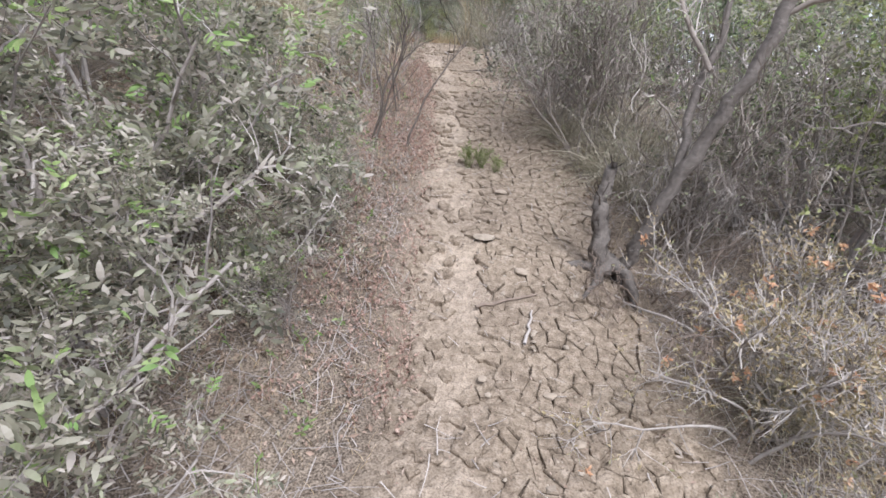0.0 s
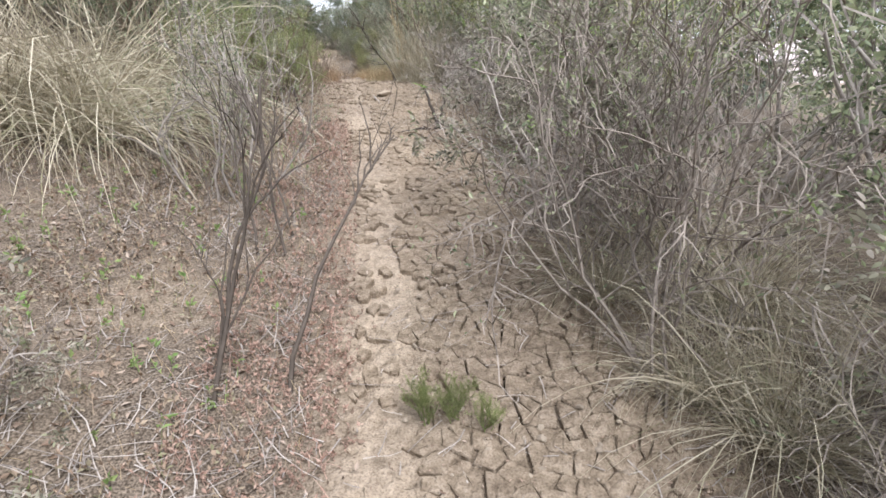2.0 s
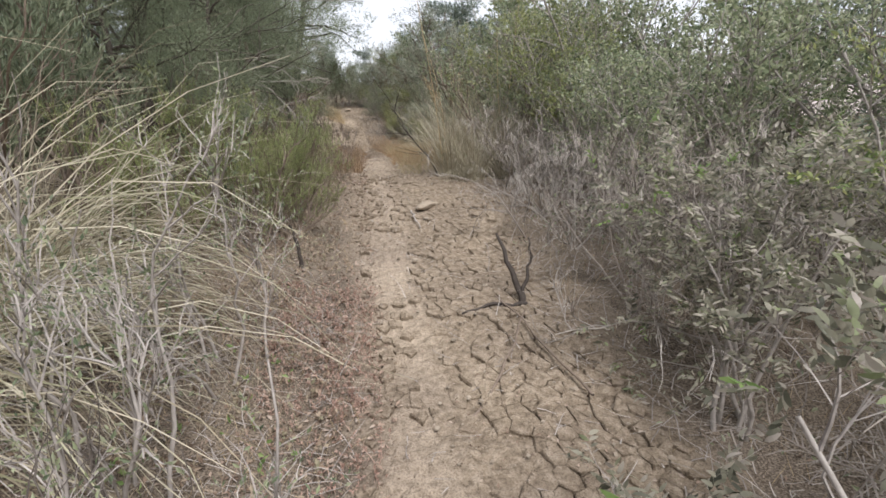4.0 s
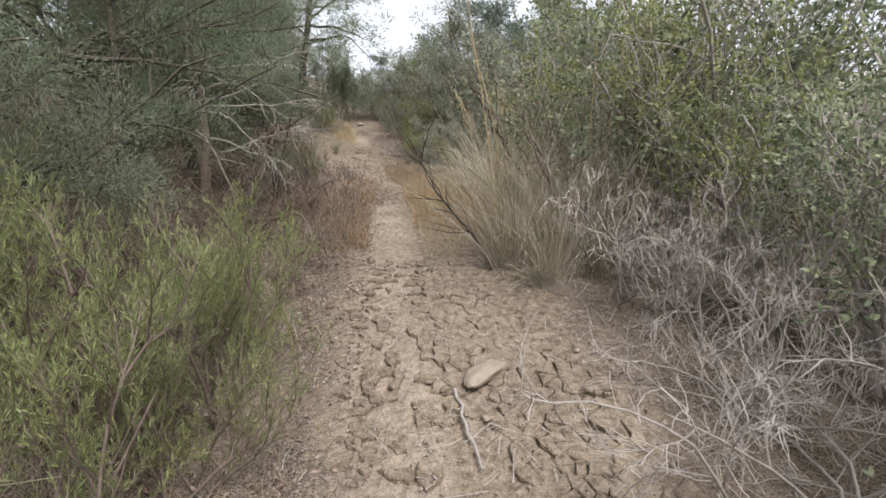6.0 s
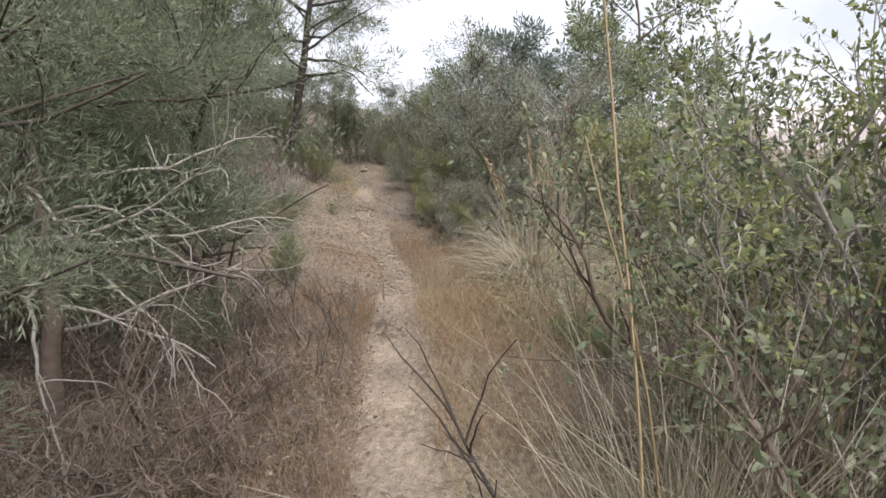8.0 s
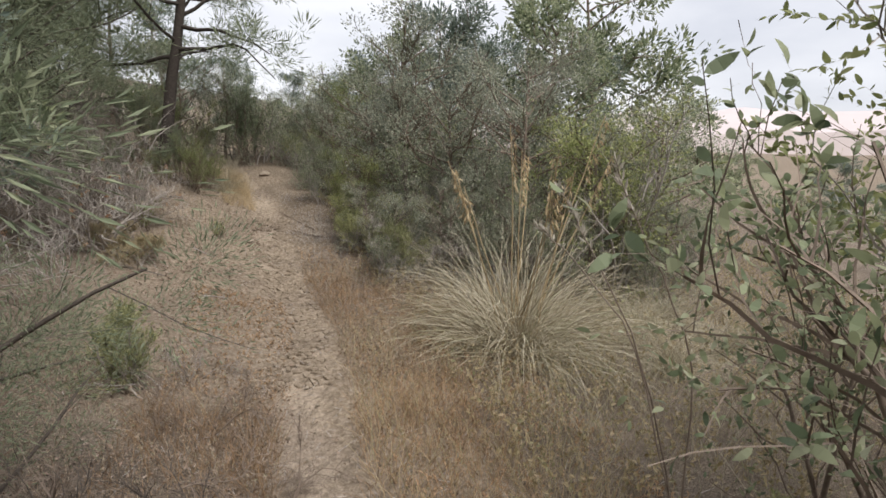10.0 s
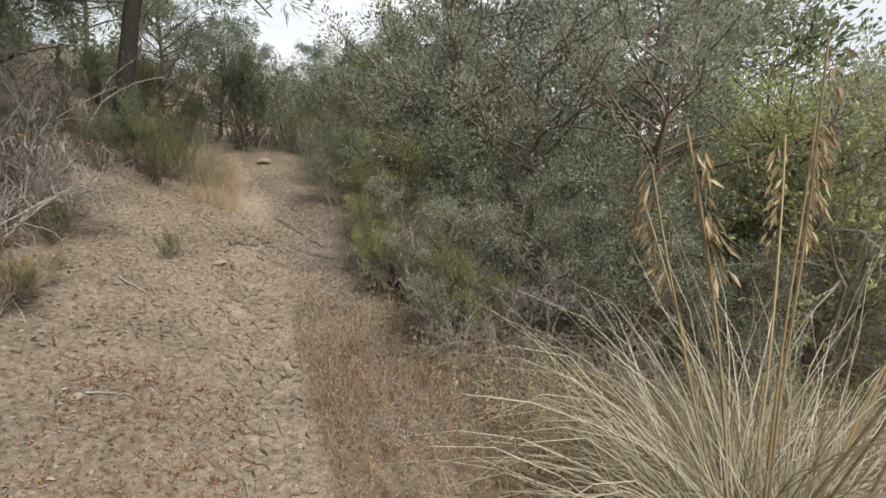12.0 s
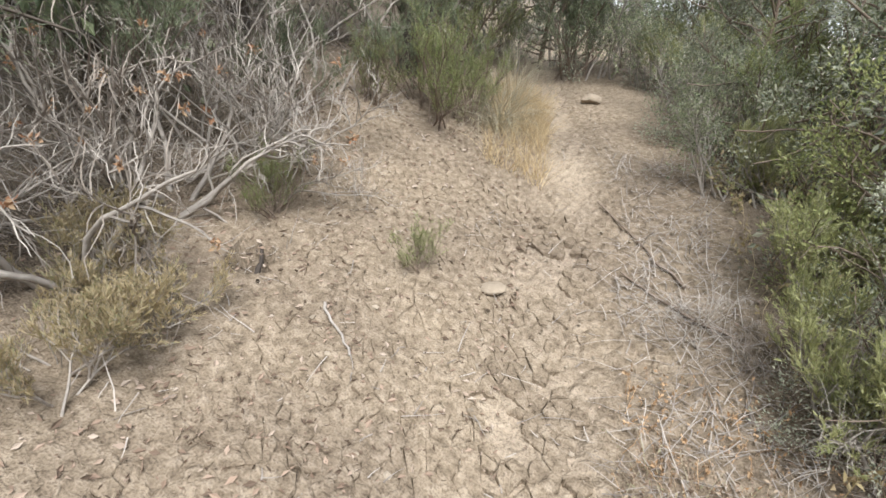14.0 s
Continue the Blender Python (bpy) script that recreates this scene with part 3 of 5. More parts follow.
def tree(seed, tall=4.5, trunk=0.09, crown=(0.15, 1.0), wide=1.6, clumps=430, per=18, leaf=0.1, slim=0.42, mat=None, bark=None, lean=(0, 0), name="evergreen_tree", label="bushy evergreen tree with a dense grey-green crown", limbs=26, round_out=0.2):
    """A trunk, limbs and a crown of many leaf clumps."""
    rng = np.random.default_rng(seed)
    bark = bark or M_BARK_BROWN
    ob = thing(name, 0, 0, label, "tree", "evergreen trees")
    stem = grow(rng, np.array([[0, 0, -0.05]]), np.array([[lean[0], lean[1], 1.0]]), tall * 0.93, 12, 0.05, 0.04)
    part("trunk", tubes(stem, trunk, trunk * 0.18, 8), bark, ob, smooth=True)
    u2 = crown[0] + (0.98 - crown[0]) * (np.arange(limbs) + rng.random(limbs)) / limbs
    rel = (u2 - crown[0]) / (1 - crown[0])
    at = u2 * 11
    low = np.minimum(at.astype(int), 10)
    s2 = stem[0, low] * (1 - (at - low))[:, None] + stem[0, low + 1] * (at - low)[:, None]
    a = rng.random(limbs) * 2 * np.pi
    w2 = np.stack([np.cos(a), np.sin(a), 0.05 + 0.75 * rel + 0.2 * rng.normal(0, 1, limbs)], 1)
    length = wide * (0.4 + 0.7 * np.sin(rel * 2.2 + 0.75)) * (0.7 + 0.45 * rng.random(limbs))
    limb = grow(rng, s2, w2, length, 8, 0.16, 0.01)
    stems_on(rng, ob, limb, trunk * 0.3, 0.006, bark, 4, "limb")
    s3, w3, _ = sprout(rng, limb, limbs * 9, 0.15, 0.95, 0.05)
    small = grow(rng, s3, w3, wide * (0.2 + 0.25 * rng.random(len(s3))), 5, 0.2, 0.0)
    stuff_part("twig_tangle", slivers(small, 0.012), bark, ob)
    s4, w4, _ = sprout(rng, small, clumps, 0.1, 0.8, 0.2)
    cen = np.repeat(s4 + w4 * 0.05, per, 0)
    off = unit(rng.normal(0, 1, (clumps * per, 3)))
    place = cen + off * round_out * rng.random((clumps * per, 1)) ** 0.5 * np.array([1, 1, 0.75])
    ln = leaf * (0.6 + 0.8 * rng.random(clumps * per))
    stuff_part("crown", leaves(rng, place, off + 0.6 * np.repeat(w4, per, 0) + np.array([0, 0, 0.25]), ln, ln * slim), mat or M_OLIVE, ob)
    return ob


def stone(name, x, y, size, flat, turn, seed, mat, label):
    """A lump of rock or clay, with flattened sides."""
    rng = np.random.default_rng(seed)
    bm = bmesh.new()
    bmesh.ops.create_icosphere(bm, subdivisions=3, radius=1.0)
    cuts = [(Vector(rng.normal(0, 1, 3)).normalized(), 0.62 + 0.25 * rng.random()) for _ in range(9)]
    for v in bm.verts:
        for nrm, far in cuts:
            over = v.co.dot(nrm) - far
            if over > 0:
                v.co -= nrm * over * 0.9
        v.co *= 1 + 0.06 * noise.noise(v.co * 2.5 + Vector((seed, 0, 0)))
        v.co = Vector((v.co.x * size[0] / 2, v.co.y * size[1] / 2, v.co.z * flat / 2))
    me = bpy.data.meshes.new(name)
    bm.to_mesh(me)
    bm.free()
    me.materials.append(mat)
    ob = new(name, me)
    ob.matrix_world = pose(x, y, ground_z(x, y) + flat * 0.22, 0, 0, turn)
    return tagged(ob, label, "stone", "loose stones")


def stick(name, a, b, r, mat, label, seed, lift=0.012):
    """A fallen stick that lies on the ground from a to b."""
    rng = np.random.default_rng(seed)
    t = np.linspace(0, 1, 9)[:, None]
    xy = np.array(a) * (1 - t) + np.array(b) * t + np.concatenate([[[0, 0]], rng.normal(0, 0.006, (7, 2)), [[0, 0]]])
    z = height(xy[:, 0], xy[:, 1]) + lift
    verts, faces = tubes(np.concatenate([xy, z[:, None]], 1)[None], r, r * 0.6, 6)
    me = mesh_from(verts, faces, mat, True)
    me.name = name
    return tagged(new(name, me), label, "stick", "fallen sticks")


def scatter(rng, n, y0, y1, d0, d1, lump=0.6, seed=3, keep=0.45):
    """Places on the ground in a strip beside the path, in patches."""
    y, d = y0 + (y1 - y0) * rng.random(n), d0 + (d1 - d0) * rng.random(n)
    x = path_x(y) + d
    ok = (0.5 + 0.5 * lattice(x, y, lump, seed)) > keep * rng.random(n) * 2 - 0.1
    x, y = x[ok], y[ok]
    return np.stack([x, y, height(x, y)], 1)


def grass_patch(name, seed, n, y0, y1, d0, d1, tall, mat, label, width=0.003, lean=0.7, keep=0.45, lump=0.5, bend=0.3):
    rng = np.random.default_rng(seed)
    at = scatter(rng, n, y0, y1, d0, d1, lump, seed, keep) - np.array([0, 0, 0.01])
    arr, _ = blades(rng, at, cone_ways(rng, len(at), lean), tall * (0.4 + 0.9 * rng.random(len(at)) ** 1.5), width, 4, bend)
    me = mesh_from(*arr, mat)
    me.name = name
    return tagged(new(name, me), label, "dry grass", kind="stuff")


def herb_patch(name, seed, n, y0, y1, d0, d1, tall, mat, label, leaf=0.014, keep=0.5, lump=0.5):
    """Low dry herbs: thin stalks with little leaves."""
    rng = np.random.default_rng(seed)
    at = scatter(rng, n, y0, y1, d0, d1, lump, seed, keep) - np.array([0, 0, 0.01])
    lines = grow(rng, at, cone_ways(rng, len(at), 0.8), tall * (0.4 + 0.8 * rng.random(len(at))), 4, 0.2, 0.0)
    s, w, _ = sprout(rng, lines, len(at) * 5, 0.2, 1.3, 0.1)
    ln = leaf * (0.7 + 0.9 * rng.random(len(s)))
    sv, sf = slivers(lines, 0.0035)
    tri = np.concatenate([sf[:, [0, 1, 2]], sf[:, [0, 2, 3]]])
    me = mesh_from(*joined([(sv, tri), leaves(rng, s, w, ln, ln * 0.5)]), mat)
    me.name = name
    return tagged(new(name, me), label, "dry herbs", kind="stuff")


# ---------------------------------------------------------------- the ground and the distance
build_ground()


def build_hills():
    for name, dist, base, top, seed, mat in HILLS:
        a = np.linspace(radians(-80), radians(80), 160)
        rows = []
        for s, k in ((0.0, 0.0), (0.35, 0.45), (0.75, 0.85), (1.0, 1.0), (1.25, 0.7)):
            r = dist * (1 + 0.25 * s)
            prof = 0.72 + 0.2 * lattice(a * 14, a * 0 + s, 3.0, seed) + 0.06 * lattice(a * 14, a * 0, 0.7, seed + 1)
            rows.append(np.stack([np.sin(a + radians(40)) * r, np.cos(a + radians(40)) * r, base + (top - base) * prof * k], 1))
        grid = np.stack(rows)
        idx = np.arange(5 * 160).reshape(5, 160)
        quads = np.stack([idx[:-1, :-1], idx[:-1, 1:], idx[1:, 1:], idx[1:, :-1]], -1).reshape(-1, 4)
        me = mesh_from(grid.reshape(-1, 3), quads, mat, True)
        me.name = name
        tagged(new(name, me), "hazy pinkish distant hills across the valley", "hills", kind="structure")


# distance haze is mixed into both hill colours, paler and pinker on the far range
M_HILL_FAR = bark_material("far_hill_hazed", (0.50, 0.43, 0.43), (0.62, 0.54, 0.53), 0.004, 0.0)
M_HILL_NEAR = bark_material("near_hill_hazed", (0.30, 0.26, 0.25), (0.46, 0.39, 0.36), 0.006, 0.0)
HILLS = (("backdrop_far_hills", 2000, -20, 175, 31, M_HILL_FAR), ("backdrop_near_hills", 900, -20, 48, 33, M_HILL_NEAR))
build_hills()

# ---------------------------------------------------------------- plants, space by space
def settle(kinds, rows):
    """Sets out copies of the kinds at rows of (kind, x, y, turn, size), and then each original at its own first row."""
    first = {}
    for k, x, y, turn, size in rows:
        m = pose(x, y, ground_z(x, y) - 0.03 * size, 0, 0, turn) @ Matrix.Diagonal((size, size, size, 1))
        if k in first:
            copy_thing(kinds[k], m)
        else:
            first[k] = m
    for k, m in first.items():
        kinds[k].matrix_basis = m


# lentisk: the thicket at the start, and leafy bushes further up the slope
settle(
    [lentisk(101, young=0.05), lentisk(102, 1.25, 1.0, 0.12), lentisk(103, 1.5, 0.8, 0.03)],
    [
        (0, -1.35, 1.55, 0, 0.95), (1, -1.55, 2.45, 50, 0.9), (2, -2.1, 1.3, 120, 1.05), (1, -2.3, 3.0, 200, 1.0), (0, -1.15, 0.75, 250, 0.85),
        (2, -2.6, 2.2, 300, 1.2), (0, -3.4, 3.7, 40, 1.1), (0, -1.1, 1.35, 80, 0.55), (1, -1.25, 2.0, 170, 0.6), (2, -0.82, 2.5, 10, 0.34), (0, -0.92, 3.0, 130, 0.32), (1, -0.8, 2.05, 290, 0.32), (1, -1.2, 2.75, 190, 0.42), (0, -1.35, 3.4, 30, 0.42), (2, -1.7, 3.3, 230, 0.5),
        (0, -0.85, 0.75, 20, 0.5), (2, 2.3, 2.6, 45, 0.95), (1, 2.7, 3.5, 100, 1.0), (0, 2.0, 3.3, 310, 0.8), (1, 1.6, 7.4, 33, 0.8), (2, 0.75, 6.4, 60, 0.7), (0, 0.62, 5.2, 140, 0.75),
    ],
)

# olive-like evergreen shrubs on the valley side and behind the thickets
settle(
    [leafy(201), leafy(202, 1.6, 1.1, 6000, 0.032), leafy(203, 2.1, 0.8, 6200, 0.034, M_BRIGHT, label="evergreen shrub with sparse yellow-green leaves"),
     leafy(204, 1.5, 0.7, 2600, 0.036, M_OLIVE, M_BARK_BROWN, "young tree with brown stems and sparse green leaves")],
    [
        (0, 1.4, 10.6, 0, 1.0), (1, 0.95, 11.3, 90, 1.35), (0, 1.25, 11.0, 300, 1.4), (2, 0.5, 10.9, 70, 0.9), (3, 0.35, 10.55, 10, 0.95), (2, 0.75, 10.3, 190, 0.8), (1, 0.8, 9.5, 250, 0.85), (0, 1.15, 9.0, 30, 0.9), (1, 1.35, 8.3, 140, 0.95), (0, 2.2, 9.4, 200, 1.15), (2, 1.3, 12.4, 30, 1.35), (1, 2.6, 11.6, 140, 1.3),
        (3, 0.3, 11.95, 0, 1.2), (3, 0.5, 12.8, 130, 0.8), (0, 2.1, 13.4, 250, 0.8), (1, 1.8, 8.2, 20, 1.1), (0, 2.6, 7.2, 77, 1.2), (1, 2.4, 5.8, 180, 1.15), (0, 2.5, 4.5, 120, 1.1),
        (2, 1.5, 6.2, 200, 0.7), (2, 2.2, 3.2, 20, 0.9), (0, 3.3, 5.2, 10, 1.3), (1, 3.4, 8.6, 60, 1.4),
        (0, -0.55, 17.6, 10, 0.62), (0, 0.25, 17.7, 200, 0.72), (1, -2.45, 19.5, 10, 0.4), (0, -2.65, 20.35, 100, 0.42), (1, -3.0, 21.3, 200, 0.5), (0, -2.3, 20.0, 60, 0.5), (1, -3.5, 22.4, 60, 0.5), (0, -4.9, 22.0, 60, 0.5), (0, -0.2, 17.1, 77, 0.55), (1, 0.6, 17.2, 130, 0.6), (0, -1.45, 17.2, 200, 0.35), (1, -0.4, 18.2, 310, 0.8), (1, -0.9, 18.8, 20, 0.85), (0, 0.4, 18.9, 80, 0.9),
        (2, 1.35, 17.2, 0, 1.08), (0, -4.0, 22.6, 10, 0.8), (1, -3.4, 23.2, 100, 0.9), (0, -4.7, 23.4, 220, 1.0), (1, -5.4, 22.4, 20, 0.9), (0, 2.4, 17.6, 300, 0.6), (1, 1.75, 16.9, 30, 0.5), (0, 2.9, 18.3, 120, 0.6), (2, -0.6, 19.4, 70, 0.75), (1, 1.5, 19.3, 230, 0.9),
    ],
)

# dead grey shrubs
settle(
    [bare(301), bare(302, 1.0, 1.1, 820), bare(303, 1.25, 0.8, 900, M_BARK_MID, leaf_mat=M_OLIVE, n_leaf=900, thick=0.8, boughs=60, label="grey twiggy shrub with a few small leaves"),
     bare(304, 0.9, 1.2, 700, M_BARK_MID, "brown tangle of fallen dead branches", sag=-0.03),
     bare(305, 0.8, 0.65, 620, M_BARK_PALE, "pale twiggy shrub with tan leaves and orange tips", leaf_mat=M_TAN, n_leaf=2600, tips=18),
     bare(306, 1.25, 0.3, 60, M_BARK_STEM, "slender bare sapling with dark forking stems", "bare_sapling", turn=0.35, reach=0.4, stems=3, boughs=18, thick=1.1),
     bare(307, 1.15, 0.4, 300, M_BARK_GREY, "thin upright grey-green shrub with sparse tiny leaves", "slender_shrub", M_OLIVE, 1500, leaf=0.02, turn=0.5, reach=0.4, stems=5, boughs=30),
     bare(308, 0.95, 1.2, 520, M_BARK_PALE, "gnarled bleached shrub with twisted limbs and orange dead leaves", thick=1.7, tips=30, sag=-0.02),
     bare(309, 0.9, 1.2, 900, M_BARK_BROWN, "dark brown tangle of drooping dead twigs", sag=-0.05)],
    [
        (0, 0.5, 8.35, 0, 0.8), (1, 0.9, 7.75, 80, 0.85), (0, 0.45, 9.2, 190, 0.72), (1, 1.3, 8.6, 240, 0.9), (0, 0.35, 8.8, 60, 0.6), (1, 0.45, 9.75, 130, 0.6), (0, 1.05, 6.9, 300, 0.85), (1, 0.35, 9.9, 20, 0.85), (0, 1.5, 9.7, 100, 1.1), (1, 1.8, 7.6, 10, 1.1),
        (2, 0.85, 3.95, 0, 1.0), (2, 1.15, 4.6, 100, 1.05), (2, 0.75, 5.6, 200, 0.95), (0, 1.6, 3.6, 40, 1.1), (1, 1.5, 5.3, 120, 1.15), (2, 0.6, 7.0, 310, 0.8), (0, 1.9, 2.7, 150, 1.05), (4, 1.25, 2.1, 0, 1.0), (4, 1.6, 1.55, 120, 1.0), (4, 1.35, 1.15, 220, 0.7), (5, -0.76, 4.1, 0, 1.0), (5, -0.95, 5.0, 70, 0.8), (6, -1.15, 5.35, 0, 0.85), (6, -1.4, 5.9, 120, 0.95), (6, -1.35, 6.5, 240, 0.85), (7, -4.45, 16.9, 0, 1.0), (7, -4.75, 17.6, 150, 1.0), (5, -2.0, 12.2, 20, 0.5), (5, -2.15, 11.7, 200, 0.55), (5, -2.05, 12.7, 100, 0.45), (5, -2.3, 12.4, 100, 0.6), (5, -2.2, 11.3, 300, 0.5), (1, 0.95, 5.0, 210, 0.8), (2, 1.1, 2.9, 260, 0.9), (3, 0.95, 4.3, 15, 0.55), (3, 0.8, 4.9, 115, 0.5), (3, 1.2, 3.4, 215, 0.6), (3, 0.9, 5.6, 315, 0.5), (3, 1.5, 2.4, 85, 0.7), (4, 1.15, 1.75, 60, 0.8), (8, -1.75, 11.2, 10, 0.38), (8, -1.85, 13.2, 140, 0.42), (8, -2.45, 13.9, 240, 0.5), (3, -2.75, 14.6, 60, 0.45), (8, -2.2, 9.9, 200, 0.7), (8, -2.0, 9.4, 20, 0.55),
        (8, -1.95, 10.0, 70, 0.42), (8, -2.05, 10.9, 170, 0.48), (8, -2.2, 11.8, 270, 0.45), (3, -1.5, 17.25, 20, 0.5), (3, -1.0, 16.9, 120, 0.45), (3, -1.85, 18.2, 220, 0.4), (3, -0.4, 16.75, 300, 0.45), (3, 1.1, 2.3, 40, 0.42), (3, 1.3, 2.85, 140, 0.45), (1, 1.35, 3.15, 60, 0.6), (3, -1.0, 2.1, 0, 0.42), (3, -0.95, 2.9, 100, 0.4), (3, -1.35, 3.8, 200, 0.35),
        (8, -2.0, 10.35, 250, 0.5), (8, -2.05, 11.0, 330, 0.5), (8, -1.95, 9.25, 40, 0.6), (8, -2.2, 8.9, 140, 0.75), (8, 1.0, 2.55, 20, 0.55), (8, 1.25, 2.2, 130, 0.6), (8, -2.55, 9.7, 0, 0.95), (8, -2.5, 10.5, 90, 0.95), (8, -2.6, 11.3, 200, 0.95), (8, -2.15, 9.1, 160, 0.6), (8, -2.6, 10.1, 20, 0.8), (8, -2.5, 10.9, 200, 0.75), (0, -2.35, 18.25, 20, 0.28), (3, -2.15, 18.15, 20, 0.32), (1, -4.9, 17.9, 20, 1.0), (0, -4.4, 18.0, 290, 0.6), (8, -2.9, 9.3, 30, 1.1), (8, -3.1, 12.2, 200, 1.0), (8, -3.3, 11.8, 250, 1.3), (8, -2.5, 8.6, 70, 0.8), (8, -2.5, 12.5, 300, 0.7),
        (0, -4.7, 16.6, 0, 1.0), (3, -4.9, 17.4, 120, 1.2), (1, -4.7, 18.3, 50, 0.85), (0, -5.4, 18.9, 220, 1.3), (3, -5.6, 17.0, 10, 1.4), (1, -5.0, 15.6, 140, 1.0), (0, -4.3, 14.8, 310, 0.9), (3, -6.0, 19.6, 60, 1.4), (8, -3.9, 13.7, 80, 0.95),
        (1, -1.15, 17.35, 0, 0.6), (1, -1.6, 17.85, 80, 0.6), (0, -0.7, 17.2, 300, 0.6), (0, 0.2, 17.1, 40, 0.6), (0, -1.7, 17.95, 130, 0.48), (0, -0.35, 17.2, 260, 0.55),
    ],
)

# fine-leaved dark shrubs
settle(
    [feathery(401, shoots=1000, needles=20, needle=0.028, slim=0.12), feathery(402, 1.3, 0.9, 800, 16, M_NEEDLE, label="dark grey-green heath shrub with fine needles"), feathery(403, 0.9, 0.8, 700, 16, M_BROOM_LIGHT, M_BARK_PALE, "light yellow-green broom bush with pale twigs", lean=1.1),
     feathery(404, 1.0, 0.9, 420, 16, M_BROOM, M_BROOM, "small fresh green tuft growing in the path", needle=0.06, slim=0.07),
     feathery(405, 0.8, 0.85, 700, 14, M_TAN, M_BARK_PALE, "straw-yellow twiggy broom bush with pale stems", lean=1.2)],
    [
        (0, -1.75, 7.85, 0, 0.74), (0, -2.2, 8.4, 90, 0.8), (1, -2.6, 7.6, 40, 1.2), (0, -1.6, 8.7, 200, 0.7), (4, -4.05, 16.95, 20, 0.42), (4, -3.95, 16.65, 100, 0.48), (4, -4.4, 17.05, 200, 0.5), (0, -1.6, 8.3, 130, 0.55), (0, -2.1, 7.3, 250, 0.7), (0, -1.85, 9.2, 300, 0.5), (0, -4.3, 19.35, 60, 0.62), (0, -4.15, 19.6, 200, 0.5), (0, -3.55, 17.98, 10, 0.2), (3, -0.06, 3.86, 0, 0.17), (3, 0.04, 3.88, 100, 0.16), (3, 0.13, 3.84, 200, 0.12), (2, 1.5, 18.0, 60, 1.15), (2, -1.35, 17.6, 40, 0.6), (1, -0.1, 18.3, 120, 0.8),
        (1, -4.5, 19.55, 0, 0.6), (0, -4.75, 19.15, 100, 0.4), (1, -4.9, 18.6, 10, 0.5), (1, -5.4, 17.9, 90, 0.7), (0, -4.35, 17.85, 30, 0.3), (1, -5.6, 20.6, 170, 0.7), (1, 1.0, 1.0, 77, 0.4),
        (2, -1.85, 17.95, 0, 0.62), (2, -1.45, 17.6, 160, 0.7), (2, -1.1, 17.35, 260, 0.55), (2, -2.0, 18.7, 120, 0.6), (2, -1.6, 18.4, 200, 0.7), (2, -1.2, 18.2, 220, 0.8), (2, -2.15, 19.6, 300, 0.6), (0, -2.2, 20.4, 10, 0.7), 
        (0, -2.0, 21.2, 30, 1.0), (1, -1.2, 20.2, 90, 1.2), (2, -3.0, 22.0, 30, 0.9), (1, -2.6, 23.0, 10, 1.3), (0, -5.4, 21.6, 140, 1.0), (1, -4.4, 22.6, 200, 1.1),
        (2, -2.95, 14.35, 0, 0.62), (2, -0.15, 12.6, 60, 0.5), (2, -0.05, 11.4, 160, 0.5),
    ],
)

# grass tussocks
settle(
    [tussock(501), tussock(502, 1.25, 1.0, 760), tussock(503, 1.0, 0.95, 1500, 11, bend=0.42, stalk_tall=1.6, stalk_lean=0.42, width=0.0055, label="dry esparto tussock with tall drooping golden plumes"),
     tussock(504, 0.95, 0.45, 190, 0, bend=0.25, stalk_tall=1.3, width=0.004, label="upright clump of dry reedy grass with feathery tops"),
     tussock(505, 1.1, 0.5, 260, 2, bend=0.2, stalk_tall=2.0, width=0.004, stalk_lean=0.16, plumes=False, label="tall clump of straw reed grass with long stalks")],
    [
        (1, -2.3, 5.95, 0, 1.3), (1, -2.3, 6.6, 60, 1.1), (0, -2.3, 7.05, 100, 0.9), (1, -2.7, 5.7, 200, 1.2), (0, 1.1, 3.75, 30, 0.85), (0, 1.15, 4.9, 150, 0.75), (0, 1.35, 1.9, 10, 0.5),
        (2, -0.34, 15.28, 0, 1.2), (0, 0.6, 15.6, 70, 0.6), (0, 1.6, 15.4, 170, 0.7), (0, 0.2, 16.4, 210, 0.55),
        (4, -0.42, 10.35, 0, 1.0), (3, 0.0, 10.7, 100, 1.0), (3, -0.3, 10.55, 30, 1.05), (3, -0.15, 10.15, 220, 1.0), (3, 0.15, 10.3, 140, 1.0), (4, 0.2, 10.75, 120, 1.0), (3, -0.1, 11.05, 10, 0.9), (3, 0.3, 11.3, 250, 0.95), (0, -0.25, 10.1, 300, 0.45), (0, 0.7, 4.5, 30, 0.6), (0, 0.9, 3.95, 200, 0.6), (1, 1.3, 4.4, 100, 0.6), (0, 0.85, 14.9, 50, 0.7), (1, 1.5, 16.3, 90, 0.6), (0, 1.05, 15.9, 280, 0.75),
        (0, -4.0, 19.75, 20, 0.6), (3, -4.05, 20.1, 150, 0.7), (0, 0.55, 11.2, 20, 0.8),
    ],
)

